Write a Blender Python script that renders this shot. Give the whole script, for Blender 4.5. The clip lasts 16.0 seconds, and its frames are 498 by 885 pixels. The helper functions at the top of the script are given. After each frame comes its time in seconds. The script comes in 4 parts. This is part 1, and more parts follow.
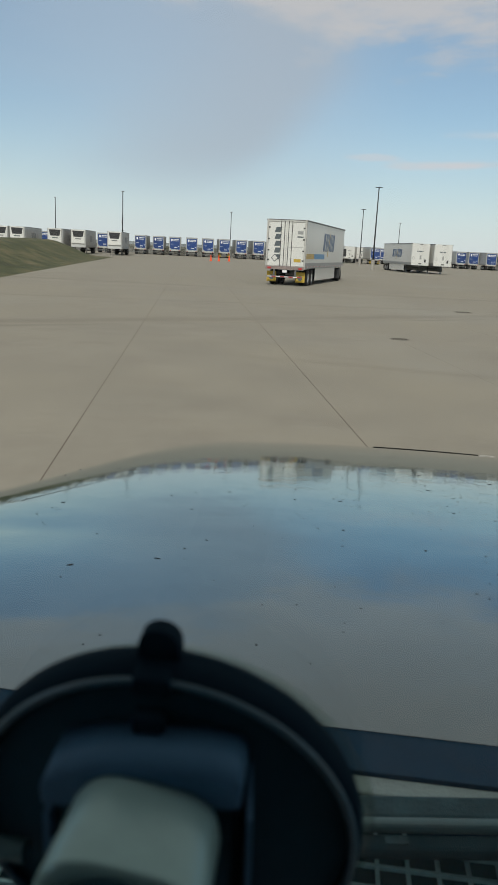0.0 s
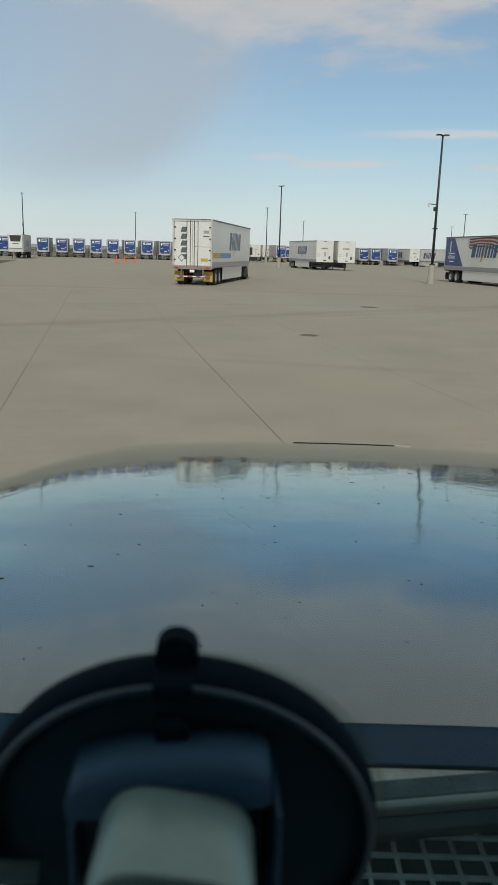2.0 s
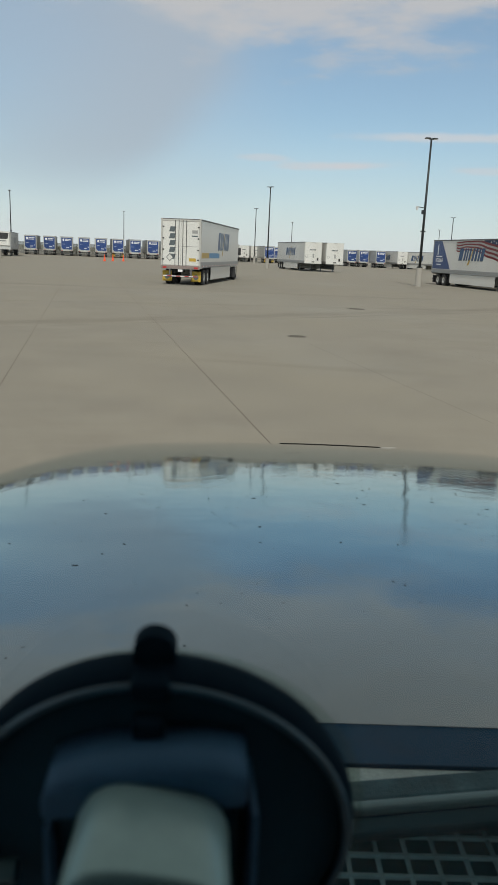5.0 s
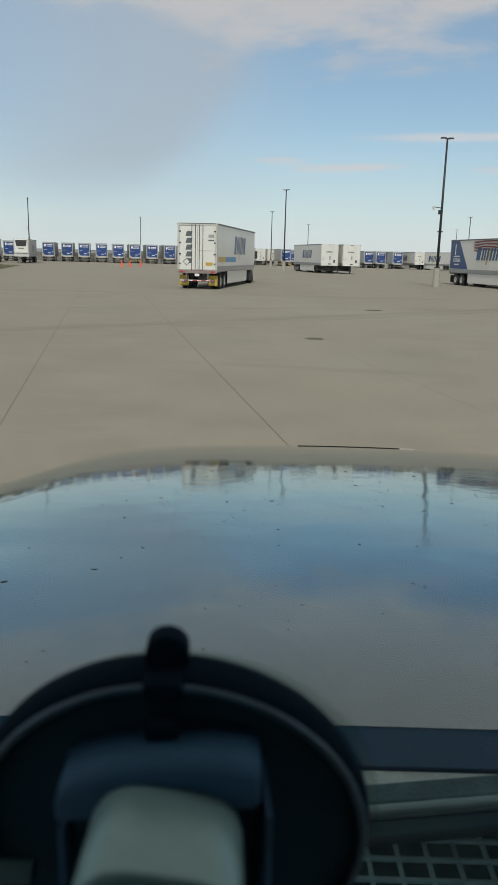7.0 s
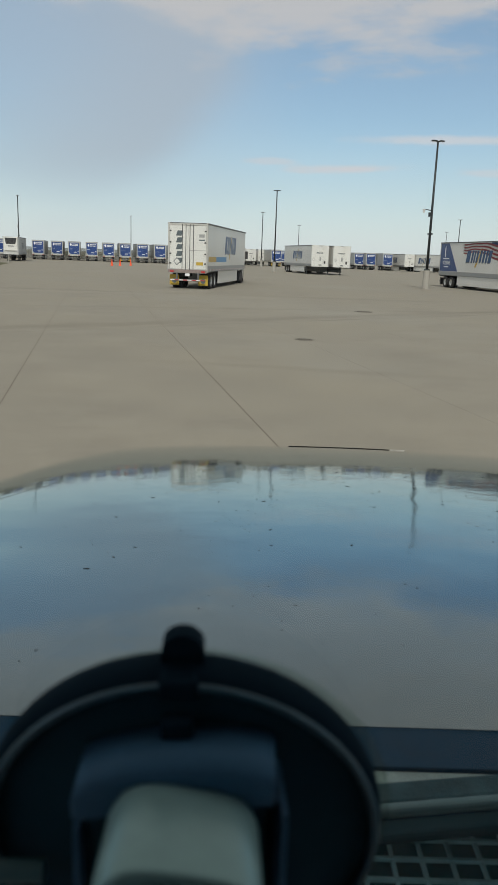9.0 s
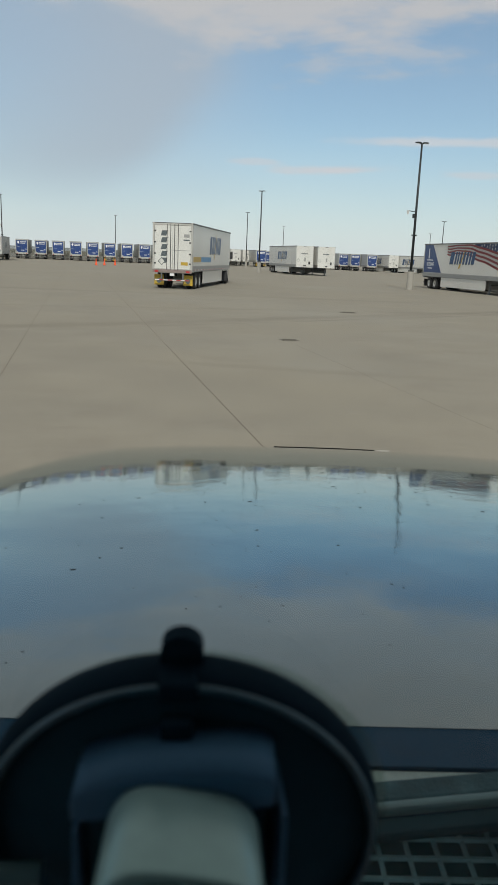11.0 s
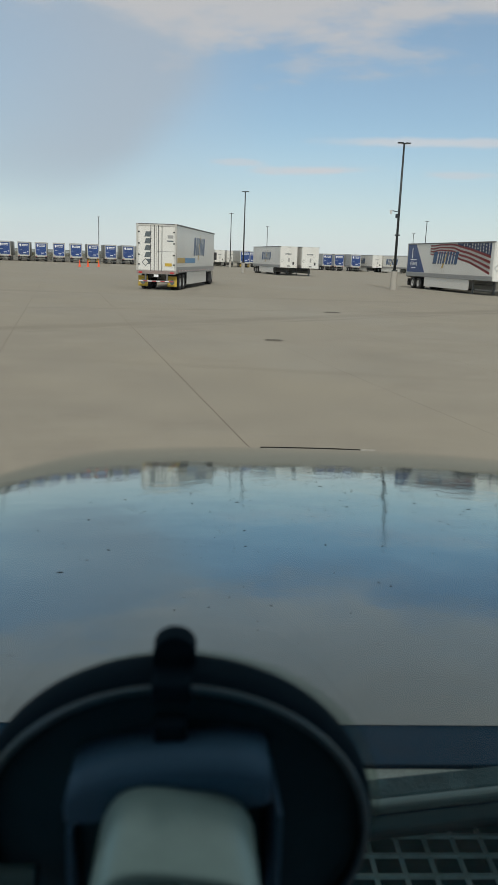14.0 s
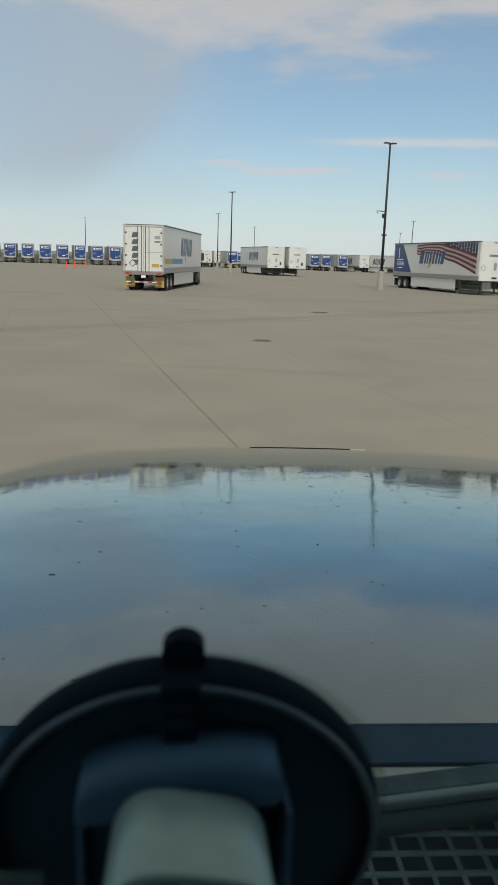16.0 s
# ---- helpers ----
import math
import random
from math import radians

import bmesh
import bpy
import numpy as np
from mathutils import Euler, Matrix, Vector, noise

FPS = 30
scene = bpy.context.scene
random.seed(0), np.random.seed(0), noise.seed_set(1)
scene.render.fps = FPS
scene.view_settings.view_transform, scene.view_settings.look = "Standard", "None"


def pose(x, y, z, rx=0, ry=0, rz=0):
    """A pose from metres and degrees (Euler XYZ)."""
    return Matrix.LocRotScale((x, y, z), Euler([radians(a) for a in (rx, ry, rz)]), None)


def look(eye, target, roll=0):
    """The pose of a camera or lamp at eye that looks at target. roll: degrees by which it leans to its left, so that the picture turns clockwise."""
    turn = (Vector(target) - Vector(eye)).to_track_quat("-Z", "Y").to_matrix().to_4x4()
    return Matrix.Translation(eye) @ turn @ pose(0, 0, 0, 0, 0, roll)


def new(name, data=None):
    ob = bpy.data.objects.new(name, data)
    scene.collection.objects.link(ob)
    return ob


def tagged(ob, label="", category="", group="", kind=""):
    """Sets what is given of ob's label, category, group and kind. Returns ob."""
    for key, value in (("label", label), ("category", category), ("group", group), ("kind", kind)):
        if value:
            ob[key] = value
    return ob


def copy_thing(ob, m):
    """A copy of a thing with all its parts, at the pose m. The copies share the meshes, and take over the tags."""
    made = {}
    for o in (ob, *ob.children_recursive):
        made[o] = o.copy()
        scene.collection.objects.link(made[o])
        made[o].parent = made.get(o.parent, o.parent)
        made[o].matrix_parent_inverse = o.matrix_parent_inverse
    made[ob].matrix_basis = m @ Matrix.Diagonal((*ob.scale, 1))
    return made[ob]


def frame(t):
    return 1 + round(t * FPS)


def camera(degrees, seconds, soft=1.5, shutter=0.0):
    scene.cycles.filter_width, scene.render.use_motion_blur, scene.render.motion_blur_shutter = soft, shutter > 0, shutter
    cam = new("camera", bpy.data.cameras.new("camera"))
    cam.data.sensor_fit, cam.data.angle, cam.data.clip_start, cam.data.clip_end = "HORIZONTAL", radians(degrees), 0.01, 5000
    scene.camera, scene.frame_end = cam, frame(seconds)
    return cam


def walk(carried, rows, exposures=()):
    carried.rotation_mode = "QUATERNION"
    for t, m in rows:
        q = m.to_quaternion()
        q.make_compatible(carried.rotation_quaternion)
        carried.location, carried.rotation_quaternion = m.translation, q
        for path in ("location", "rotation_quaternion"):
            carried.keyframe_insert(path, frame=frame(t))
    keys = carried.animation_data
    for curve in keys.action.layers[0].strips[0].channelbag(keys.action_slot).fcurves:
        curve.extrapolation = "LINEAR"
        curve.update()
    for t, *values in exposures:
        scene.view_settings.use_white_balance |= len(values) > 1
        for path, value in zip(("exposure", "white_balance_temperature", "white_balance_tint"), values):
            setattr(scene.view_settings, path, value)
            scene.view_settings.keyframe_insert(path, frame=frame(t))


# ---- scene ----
# ---- camera and its walk ----
cam = camera(36.2, 16.0, soft=1.1)
cam.data.dof.use_dof = True
cam.data.dof.focus_distance = 60.0
cam.data.dof.aperture_fstop = 34.0
PATH = [
    (0.0, pose(0.0218, 0.0035, 2.1508, 75.78, -2.73, 7.17)),
    (0.5, pose(0.0180, 0.0030, 2.1508, 75.80, -2.74, 6.83)),
    (1.0, pose(0.0135, 0.0022, 2.1506, 75.91, -2.46, 6.01)),
    (1.5, pose(0.0080, 0.0014, 2.1508, 75.97, -1.67, 3.45)),
    (2.0, pose(0.0026, 0.0006, 2.1511, 76.00, -1.64, 0.34)),
    (2.5, pose(-0.0016, 0.0001, 2.1513, 75.98, -1.96, -1.82)),
    (3.0, pose(-0.0046, -0.0000, 2.1512, 76.01, -2.07, -2.81)),
    (5.5, pose(0.0063, 0.0004, 2.1508, 76.07, -2.01, 0.37)),
    (6.0, pose(0.0072, 0.0006, 2.1506, 76.11, -1.59, 0.92)),
    (6.5, pose(0.0070, 0.0004, 2.1503, 76.23, -1.60, 0.91)),
    (7.0, pose(0.0059, 0.0003, 2.1503, 76.26, -1.41, 0.70)),
    (7.5, pose(0.0037, 0.0002, 2.1503, 76.27, -1.50, 0.49)),
    (8.0, pose(0.0024, 0.0001, 2.1499, 76.32, -1.49, 0.35)),
    (8.5, pose(0.0012, 0.0000, 2.1499, 76.31, -1.68, 0.25)),
    (9.0, pose(0.0000, 0.0000, 2.1500, 76.30, -2.00, 0.00)),
    (11.5, pose(-0.0037, -0.0003, 2.1501, 76.38, -2.23, -1.43)),
    (12.0, pose(-0.0045, -0.0004, 2.1500, 76.39, -2.21, -1.75)),
    (12.5, pose(-0.0052, -0.0004, 2.1500, 76.40, -2.24, -1.98)),
    (13.0, pose(-0.0046, -0.0004, 2.1500, 76.44, -2.02, -2.07)),
    (13.5, pose(-0.0042, -0.0005, 2.1500, 76.45, -2.01, -2.23)),
    (14.0, pose(-0.0041, -0.0005, 2.1500, 76.45, -2.00, -2.28)),
    (14.5, pose(-0.0044, -0.0006, 2.1500, 76.46, -2.02, -2.44)),
    (15.0, pose(-0.0051, -0.0006, 2.1501, 76.49, -1.82, -2.66)),
    (15.5, pose(-0.0066, -0.0006, 2.1500, 76.50, -1.80, -2.94)),
    (16.0, pose(-0.0080, -0.0006, 2.1500, 76.51, -1.79, -3.21)),
]
walk(cam, PATH)
scene.view_settings.exposure = 0.0

# ---- world, sun ----
SUN_ELEV, SUN_AZ = 42.0, 181.0      # degrees; azimuth clockwise from +y
world = bpy.data.worlds.new("sky")
scene.world = world
world.use_nodes = True
wn, wl = world.node_tree.nodes, world.node_tree.links
wn.clear()


def wnode(kind, **values):
    n = wn.new(kind)
    for key, value in values.items():
        if key in n.inputs:
            n.inputs[key].default_value = value
    return n


def wmath(op, a, b=None, clamp=False):
    n = wn.new("ShaderNodeMath")
    n.operation, n.use_clamp = op, clamp
    for i, v in enumerate((a, b)):
        if v is None:
            continue
        if isinstance(v, (int, float)):
            n.inputs[i].default_value = v
        else:
            wl.new(v, n.inputs[i])
    return n.outputs[0]


def wramp(value, lo, hi, to_lo=0.0, to_hi=1.0):
    n = wn.new("ShaderNodeMapRange")
    n.interpolation_type = "SMOOTHSTEP"
    wl.new(value, n.inputs["Value"])
    n.inputs["From Min"].default_value, n.inputs["From Max"].default_value = lo, hi
    n.inputs["To Min"].default_value, n.inputs["To Max"].default_value = to_lo, to_hi
    return n.outputs["Result"]


def wmix(fac, a, b):
    n = wn.new("ShaderNodeMix")
    n.data_type = "RGBA"
    wl.new(fac, n.inputs["Factor"])
    for name, v in (("A", a), ("B", b)):
        sock = [s for s in n.inputs if s.name == name and s.type == "RGBA"][0]
        if isinstance(v, tuple):
            sock.default_value = v
        else:
            wl.new(v, sock)
    return [s for s in n.outputs if s.type == "RGBA"][0]


coord = wn.new("ShaderNodeTexCoord")
way = coord.outputs["Generated"]
sky = wn.new("ShaderNodeTexSky")
sky.sky_type, sky.sun_disc = "NISHITA", False
sky.sun_elevation, sky.sun_rotation = radians(SUN_ELEV), radians(SUN_AZ)
sky.air_density, sky.dust_density, sky.ozone_density, sky.altitude = 1.0, 0.5, 1.0, 500.0
split = wn.new("ShaderNodeSeparateXYZ")
wl.new(way, split.inputs[0])
# slow and fine cloud noise over the sky's dome, flattened towards the horizon
squash = wn.new("ShaderNodeMapping")
squash.inputs["Scale"].default_value = (1.0, 1.0, 3.2)
wl.new(way, squash.inputs["Vector"])


def wnoise(scale, detail, rough, dist=0.0):
    n = wnode("ShaderNodeTexNoise", Scale=scale, Detail=detail, Roughness=rough, Distortion=dist)
    wl.new(squash.outputs[0], n.inputs["Vector"])
    return n.outputs["Fac"]


puff = wnoise(5.0, 7.0, 0.58, 0.3)
fine = wnoise(13.0, 5.0, 0.55)


def cloud(centre, turn, size, rough, grain=puff):
    """A soft bank of cloud round a direction, longer one way, with a torn edge."""
    m = wn.new("ShaderNodeMapping")
    m.vector_type = "TEXTURE"
    m.inputs["Location"].default_value = centre
    m.inputs["Rotation"].default_value = tuple(radians(a) for a in turn)
    m.inputs["Scale"].default_value = size
    wl.new(way, m.inputs["Vector"])
    n = wn.new("ShaderNodeVectorMath")
    n.operation = "LENGTH"
    wl.new(m.outputs[0], n.inputs[0])
    torn = wmath("ADD", n.outputs["Value"], wmath("MULTIPLY", wmath("SUBTRACT", grain, 0.5), rough))
    return wramp(torn, 0.25, 1.15, 1.0, 0.0)


z = split.outputs["Z"]
high = wramp(wmath("ADD", wmath("ADD", z, wramp(split.outputs["X"], -0.25, 0.10, -0.035, 0.0)), wmath("ADD", wmath("MULTIPLY", wmath("SUBTRACT", puff, 0.5), 0.20), wmath("MULTIPLY", wmath("SUBTRACT", fine, 0.5), 0.09))), 0.224, 0.288)
deep = wramp(z, 0.25, 0.46)
# a rain veil: a curved, fairly firm edge on one side, fading out on the other
across = wmath("DIVIDE", split.outputs["X"], wmath("MAXIMUM", split.outputs["Y"], 0.2))
drop = wmath("MAXIMUM", wmath("SUBTRACT", 0.24, z), 0.0)
edge = wmath("SUBTRACT", -0.012, wmath("MULTIPLY", wmath("MULTIPLY", drop, drop), 5.0))
within = wmath("ADD", wmath("SUBTRACT", edge, across), wmath("MULTIPLY", wmath("SUBTRACT", puff, 0.5), 0.09))
plume = wmath("MULTIPLY", wmath("MULTIPLY", wramp(within, -0.035, 0.065), wramp(within, 0.07, 0.30, 1.0, 0.12)), wmath("MULTIPLY", wramp(z, 0.035, 0.13), wramp(split.outputs["Y"], 0.3, 0.7)))
veil = cloud((-0.20, 0.95, 0.225), (0, 30, 0), (0.28, 0.7, 0.22), 0.5)
streak = cloud((0.27, 0.955, 0.142), (0, 0, 0), (0.13, 0.6, 0.0065), 1.7, fine)
streak2 = cloud((0.128, 0.985, 0.109), (0, -2, 0), (0.080, 0.6, 0.0066), 1.9, fine)
wisp = cloud((0.020, 0.993, 0.1155), (0, 0, 0), (0.035, 0.6, 0.0045), 1.6, fine)
wisp2 = cloud((0.285, 0.952, 0.106), (0, 0, 0), (0.045, 0.6, 0.0055), 1.6, fine)
haze = wramp(z, -0.02, 0.17, 0.88, 0.0)
tone = wn.new("ShaderNodeVectorMath")
tone.operation = "MULTIPLY"
wl.new(sky.outputs[0], tone.inputs[0])
tone.inputs[1].default_value = (0.0955, 0.107, 0.109)
base = tone.outputs[0]
base = wmix(haze, base, (0.675, 0.72, 0.775, 1))
base = wmix(wramp(z, 0.0, 0.10, 0.0, 0.26), base, (0.46, 0.53, 0.585, 1))
base = wmix(wmath("MULTIPLY", veil, 0.42), base, (0.50, 0.575, 0.66, 1))
base = wmix(wmath("MULTIPLY", plume, 0.62), base, (0.450, 0.490, 0.552, 1))
base = wmix(wmath("MULTIPLY", streak, 0.60), base, (0.74, 0.69, 0.69, 1))
base = wmix(wmath("MULTIPLY", streak2, 0.75), base, (0.70, 0.66, 0.68, 1))
base = wmix(wmath("MULTIPLY", wisp, 0.45), base, (0.70, 0.66, 0.68, 1))
base = wmix(wmath("MULTIPLY", wisp2, 0.45), base, (0.70, 0.66, 0.68, 1))
overcast = wmix(deep, (0.59, 0.575, 0.59, 1), (0.525, 0.467, 0.417, 1))
base = wmix(wmath("MULTIPLY", high, 0.90), base, overcast)
back = wn.new("ShaderNodeBackground")
wl.new(base, back.inputs["Color"])
back.inputs["Strength"].default_value = 1.0
out = wn.new("ShaderNodeOutputWorld")
wl.new(back.outputs[0], out.inputs[0])

sun = new("sun", bpy.data.lights.new("sun", "SUN"))
sun.data.energy, sun.data.angle, sun.data.color = 2.6, radians(1.5), (0.98, 0.94, 0.865)
sun.matrix_world = look((0, 0, 0), (-math.sin(radians(SUN_AZ)) * math.cos(radians(SUN_ELEV)),
                                    -math.cos(radians(SUN_AZ)) * math.cos(radians(SUN_ELEV)), -math.sin(radians(SUN_ELEV))))


# ---- materials ----
def material(name, colour, rough=0.5, metal=0.0, vary=0.08, scale=3.0, fine_scale=40.0, bump=0.0, coat=0.0, stain=None, random_tone=0.0, stretch=(1, 1, 1), placed=False, marks=(), gloss=0.5, wave=None, warm=()):
    """A principled surface with two scales of tone, optional stains, relief and a shift from piece to piece."""
    m = bpy.data.materials.new(name)
    m.use_nodes = True
    nodes, links = m.node_tree.nodes, m.node_tree.links
    b = nodes["Principled BSDF"]
    b.inputs["Metallic"].default_value, b.inputs["Roughness"].default_value = metal, rough
    b.inputs["Coat Weight"].default_value = coat
    b.inputs["Specular IOR Level"].default_value = gloss
    b.inputs["Coat Roughness"].default_value = 0.05
    tc = nodes.new("ShaderNodeTexCoord")
    mp = nodes.new("ShaderNodeMapping")
    mp.inputs["Scale"].default_value = stretch
    links.new(tc.outputs["Object"], mp.inputs["Vector"])
    if placed:
        links.new(nodes.new("ShaderNodeNewGeometry").outputs["Position"], mp.inputs["Vector"])

    def noise_of(s, detail, r=0.55):
        n = nodes.new("ShaderNodeTexNoise")
        n.inputs["Scale"].default_value, n.inputs["Detail"].default_value, n.inputs["Roughness"].default_value = s, detail, r
        links.new(mp.outputs[0], n.inputs["Vector"])
        return n.outputs["Fac"]

    def ranged(v, lo, hi, a, c):
        n = nodes.new("ShaderNodeMapRange")
        links.new(v, n.inputs["Value"])
        for k, x in zip(("From Min", "From Max", "To Min", "To Max"), (lo, hi, a, c)):
            n.inputs[k].default_value = x
        return n.outputs["Result"]

    def times(a, c):
        n = nodes.new("ShaderNodeMath")
        n.operation = "MULTIPLY"
        links.new(a, n.inputs[0])
        links.new(c, n.inputs[1])
        return n.outputs[0]

    big, small = noise_of(scale, 5), noise_of(fine_scale, 3, 0.65)
    tone_of = times(ranged(big, 0.25, 0.75, 1 - vary, 1 + vary), ranged(small, 0.2, 0.8, 1 - vary * 0.7, 1 + vary * 0.7))
    if random_tone:
        info = nodes.new("ShaderNodeObjectInfo")
        tone_of = times(tone_of, ranged(info.outputs["Random"], 0, 1, 1 - random_tone, 1 + random_tone))
    sc = nodes.new("ShaderNodeVectorMath")
    sc.operation = "SCALE"
    sc.inputs[0].default_value = colour
    links.new(tone_of, sc.inputs["Scale"])
    col = sc.outputs[0]
    if stain:
        shade, s_scale, lo, hi, amount = stain
        mx = nodes.new("ShaderNodeMix")
        mx.data_type = "RGBA"
        links.new(ranged(noise_of(s_scale, 6, 0.6), lo, hi, 0, amount), mx.inputs["Factor"])
        a, c = [s for s in mx.inputs if s.type == "RGBA"]
        links.new(col, a)
        c.default_value = (*shade, 1)
        col = [s for s in mx.outputs if s.type == "RGBA"][0]
    for shade, s_scale, lo, hi, amount in warm:
        mx = nodes.new("ShaderNodeMix")
        mx.data_type = "RGBA"
        links.new(ranged(noise_of(s_scale, 8, 0.65), lo, hi, 0, amount), mx.inputs["Factor"])
        a, c = [s for s in mx.inputs if s.type == "RGBA"]
        links.new(col, a)
        c.default_value = (*shade, 1)
        col = [s for s in mx.outputs if s.type == "RGBA"][0]
    for (nx, ny), c, width, reach, amount in marks:
        dot = nodes.new("ShaderNodeVectorMath")
        dot.operation = "DOT_PRODUCT"
        links.new(mp.outputs[0], dot.inputs[0])
        dot.inputs[1].default_value = (nx, ny, 0)
        wob = nodes.new("ShaderNodeMath")
        wob.operation = "MULTIPLY_ADD"
        links.new(noise_of(0.35, 3), wob.inputs[0])
        wob.inputs[1].default_value = width * 1.6
        links.new(dot.outputs["Value"], wob.inputs[2])
        off = nodes.new("ShaderNodeMath")
        off.operation = "SUBTRACT"
        links.new(wob.outputs[0], off.inputs[0])
        off.inputs[1].default_value = c + width * 0.8
        ab = nodes.new("ShaderNodeMath")
        ab.operation = "ABSOLUTE"
        links.new(off.outputs[0], ab.inputs[0])
        band = times(ranged(ab.outputs[0], width * 0.35, width, amount, 0), ranged(noise_of(reach, 4), 0.38, 0.62, 0.15, 1))
        mx = nodes.new("ShaderNodeMix")
        mx.data_type = "RGBA"
        links.new(band, mx.inputs["Factor"])
        a, d = [s for s in mx.inputs if s.type == "RGBA"]
        links.new(col, a)
        d.default_value = (0.10, 0.088, 0.072, 1)
        col = [s for s in mx.outputs if s.type == "RGBA"][0]
    links.new(col, b.inputs["Base Color"])
    links.new(ranged(big, 0.3, 0.7, max(rough - 0.06, 0.02), min(rough + 0.06, 1)), b.inputs["Roughness"])
    if bump:
        bp = nodes.new("ShaderNodeBump")
        bp.inputs["Strength"].default_value, bp.inputs["Distance"].default_value = bump, 0.01
        links.new(small, bp.inputs["Height"])
        if wave:
            slow = nodes.new("ShaderNodeBump")
            slow.inputs["Strength"].default_value, slow.inputs["Distance"].default_value = wave[1], 0.01
            links.new(noise_of(wave[0], 2), slow.inputs["Height"])
            links.new(slow.outputs[0], bp.inputs["Normal"])
        links.new(bp.outputs[0], b.inputs["Normal"])
    return m


TRACKS = (((-0.641, 0.767), 20.7, 0.8, 0.11, 0.42), ((-0.641, 0.767), 19.6, 0.22, 0.2, 0.35), ((-0.28, 0.96), 31.5, 0.3, 0.12, 0.3), ((0.15, 0.99), 15.2, 0.35, 0.1, 0.16), ((-0.05, 1.0), 44.0, 0.8, 0.06, 0.28))
CONCRETE = material("concrete", (0.261, 0.247, 0.206), 0.85, vary=0.13, scale=0.42, fine_scale=6.5, bump=0.05, stain=((0.208, 0.190, 0.160), 0.95, 0.50, 0.75, 0.5), random_tone=0.015, placed=True, marks=TRACKS, warm=(((0.279, 0.260, 0.206), 0.11, 0.45, 0.62, 0.6), ((0.288, 0.282, 0.244), 0.045, 0.50, 0.62, 0.7), ((0.12, 0.105, 0.085), 1.7, 0.70, 0.74, 0.55), ((0.38, 0.35, 0.29), 1.3, 0.64, 0.72, 0.4), ((0.15, 0.135, 0.11), 9.0, 0.70, 0.76, 0.5)))
SEALANT = material("joint_sealant", (0.13, 0.108, 0.088), 0.85, vary=0.35, scale=0.6, fine_scale=9)
IRON = material("cast_iron", (0.13, 0.12, 0.10), 0.75, 0.2, vary=0.2)
PRAIRIE = material("prairie", (0.20, 0.19, 0.12), 0.95, vary=0.2, scale=0.02, fine_scale=0.3)
GRASS = material("grass", (0.062, 0.075, 0.029), 0.95, vary=0.45, scale=0.5, fine_scale=5.0, bump=0.8, stain=((0.165, 0.135, 0.075), 0.5, 0.46, 0.66, 0.75), stretch=(1, 0.8, 1.6))
BLADES = material("grass_blades", (0.15, 0.14, 0.065), 0.9, vary=0.4, scale=0.3, fine_scale=3)
RUST = material("rusty_sill", (0.25, 0.20, 0.185), 0.7, vary=0.2)
SILVER = material("silver_trailer_skin", (0.44, 0.45, 0.44), 0.42, 0.25, vary=0.06, scale=0.5, fine_scale=6, stain=((0.33, 0.32, 0.29), 0.6, 0.5, 0.8, 0.4), random_tone=0.08, stretch=(1, 1, 0.25))
WHITE = material("white_trailer_skin", (0.70, 0.695, 0.66), 0.38, vary=0.025, scale=0.5, fine_scale=6, coat=0.15, stain=((0.55, 0.53, 0.47), 0.6, 0.58, 0.85, 0.35), random_tone=0.04, stretch=(1, 1, 0.25))
REEFER = material("reefer_skin", (0.54, 0.545, 0.53), 0.45, 0.1, vary=0.05, scale=0.5, fine_scale=6, stain=((0.42, 0.41, 0.37), 0.6, 0.5, 0.8, 0.4), random_tone=0.05, stretch=(1, 1, 0.25))
WHITE_TRUCK = material("white_truck_paint", (0.78, 0.78, 0.76), 0.25, vary=0.02, coat=0.5)
ALU = material("dull_aluminium", (0.36, 0.36, 0.35), 0.5, 0.5, vary=0.08, scale=1.5, fine_scale=14)
FRAME = material("grimy_frame", (0.50, 0.49, 0.46), 0.6, 0.15, vary=0.15)
RAIL = material("dark_top_rail", (0.12, 0.12, 0.115), 0.5, 0.3, vary=0.12)
STEEL = material("galvanised_steel", (0.17, 0.17, 0.165), 0.5, 0.6, vary=0.12)
RIM = material("rim_aluminium", (0.62, 0.62, 0.60), 0.35, 0.7, vary=0.1)
RUBBER = material("tyre_rubber", (0.028, 0.028, 0.028), 0.85, vary=0.2, scale=4)
BLACK = material("black_paint", (0.03, 0.03, 0.032), 0.55, vary=0.15)
BLUE = material("blue_graphic", (0.018, 0.054, 0.20), 0.4, vary=0.05, coat=0.15, random_tone=0.12)
LOGO = material("logo_blue", (0.02, 0.07, 0.18), 0.4, vary=0.05)
LOGO_DARK = material("logo_shadow", (0.10, 0.12, 0.13), 0.4, vary=0.05)
GOLD = material("gold_graphic", (0.50, 0.33, 0.05), 0.4, vary=0.1)
SKY_BLUE = material("light_blue_graphic", (0.06, 0.25, 0.50), 0.4, vary=0.06)
FLAG_RED = material("flag_red", (0.36, 0.06, 0.065), 0.4, vary=0.08)
FLAG_WHITE = material("flag_white", (0.72, 0.70, 0.68), 0.4, vary=0.05)
FLAG_BLUE = material("flag_blue", (0.03, 0.06, 0.17), 0.4, vary=0.08)
DECAL = material("white_decal", (0.80, 0.80, 0.80), 0.45, vary=0.02)
YELLOW = material("yellow_flap", (0.50, 0.34, 0.04), 0.6, vary=0.12, scale=3)
RED = material("red_reflector", (0.45, 0.03, 0.03), 0.3, vary=0.05)
POLE = material("dark_bronze_pole", (0.028, 0.033, 0.035), 0.5, 0.3, vary=0.1)
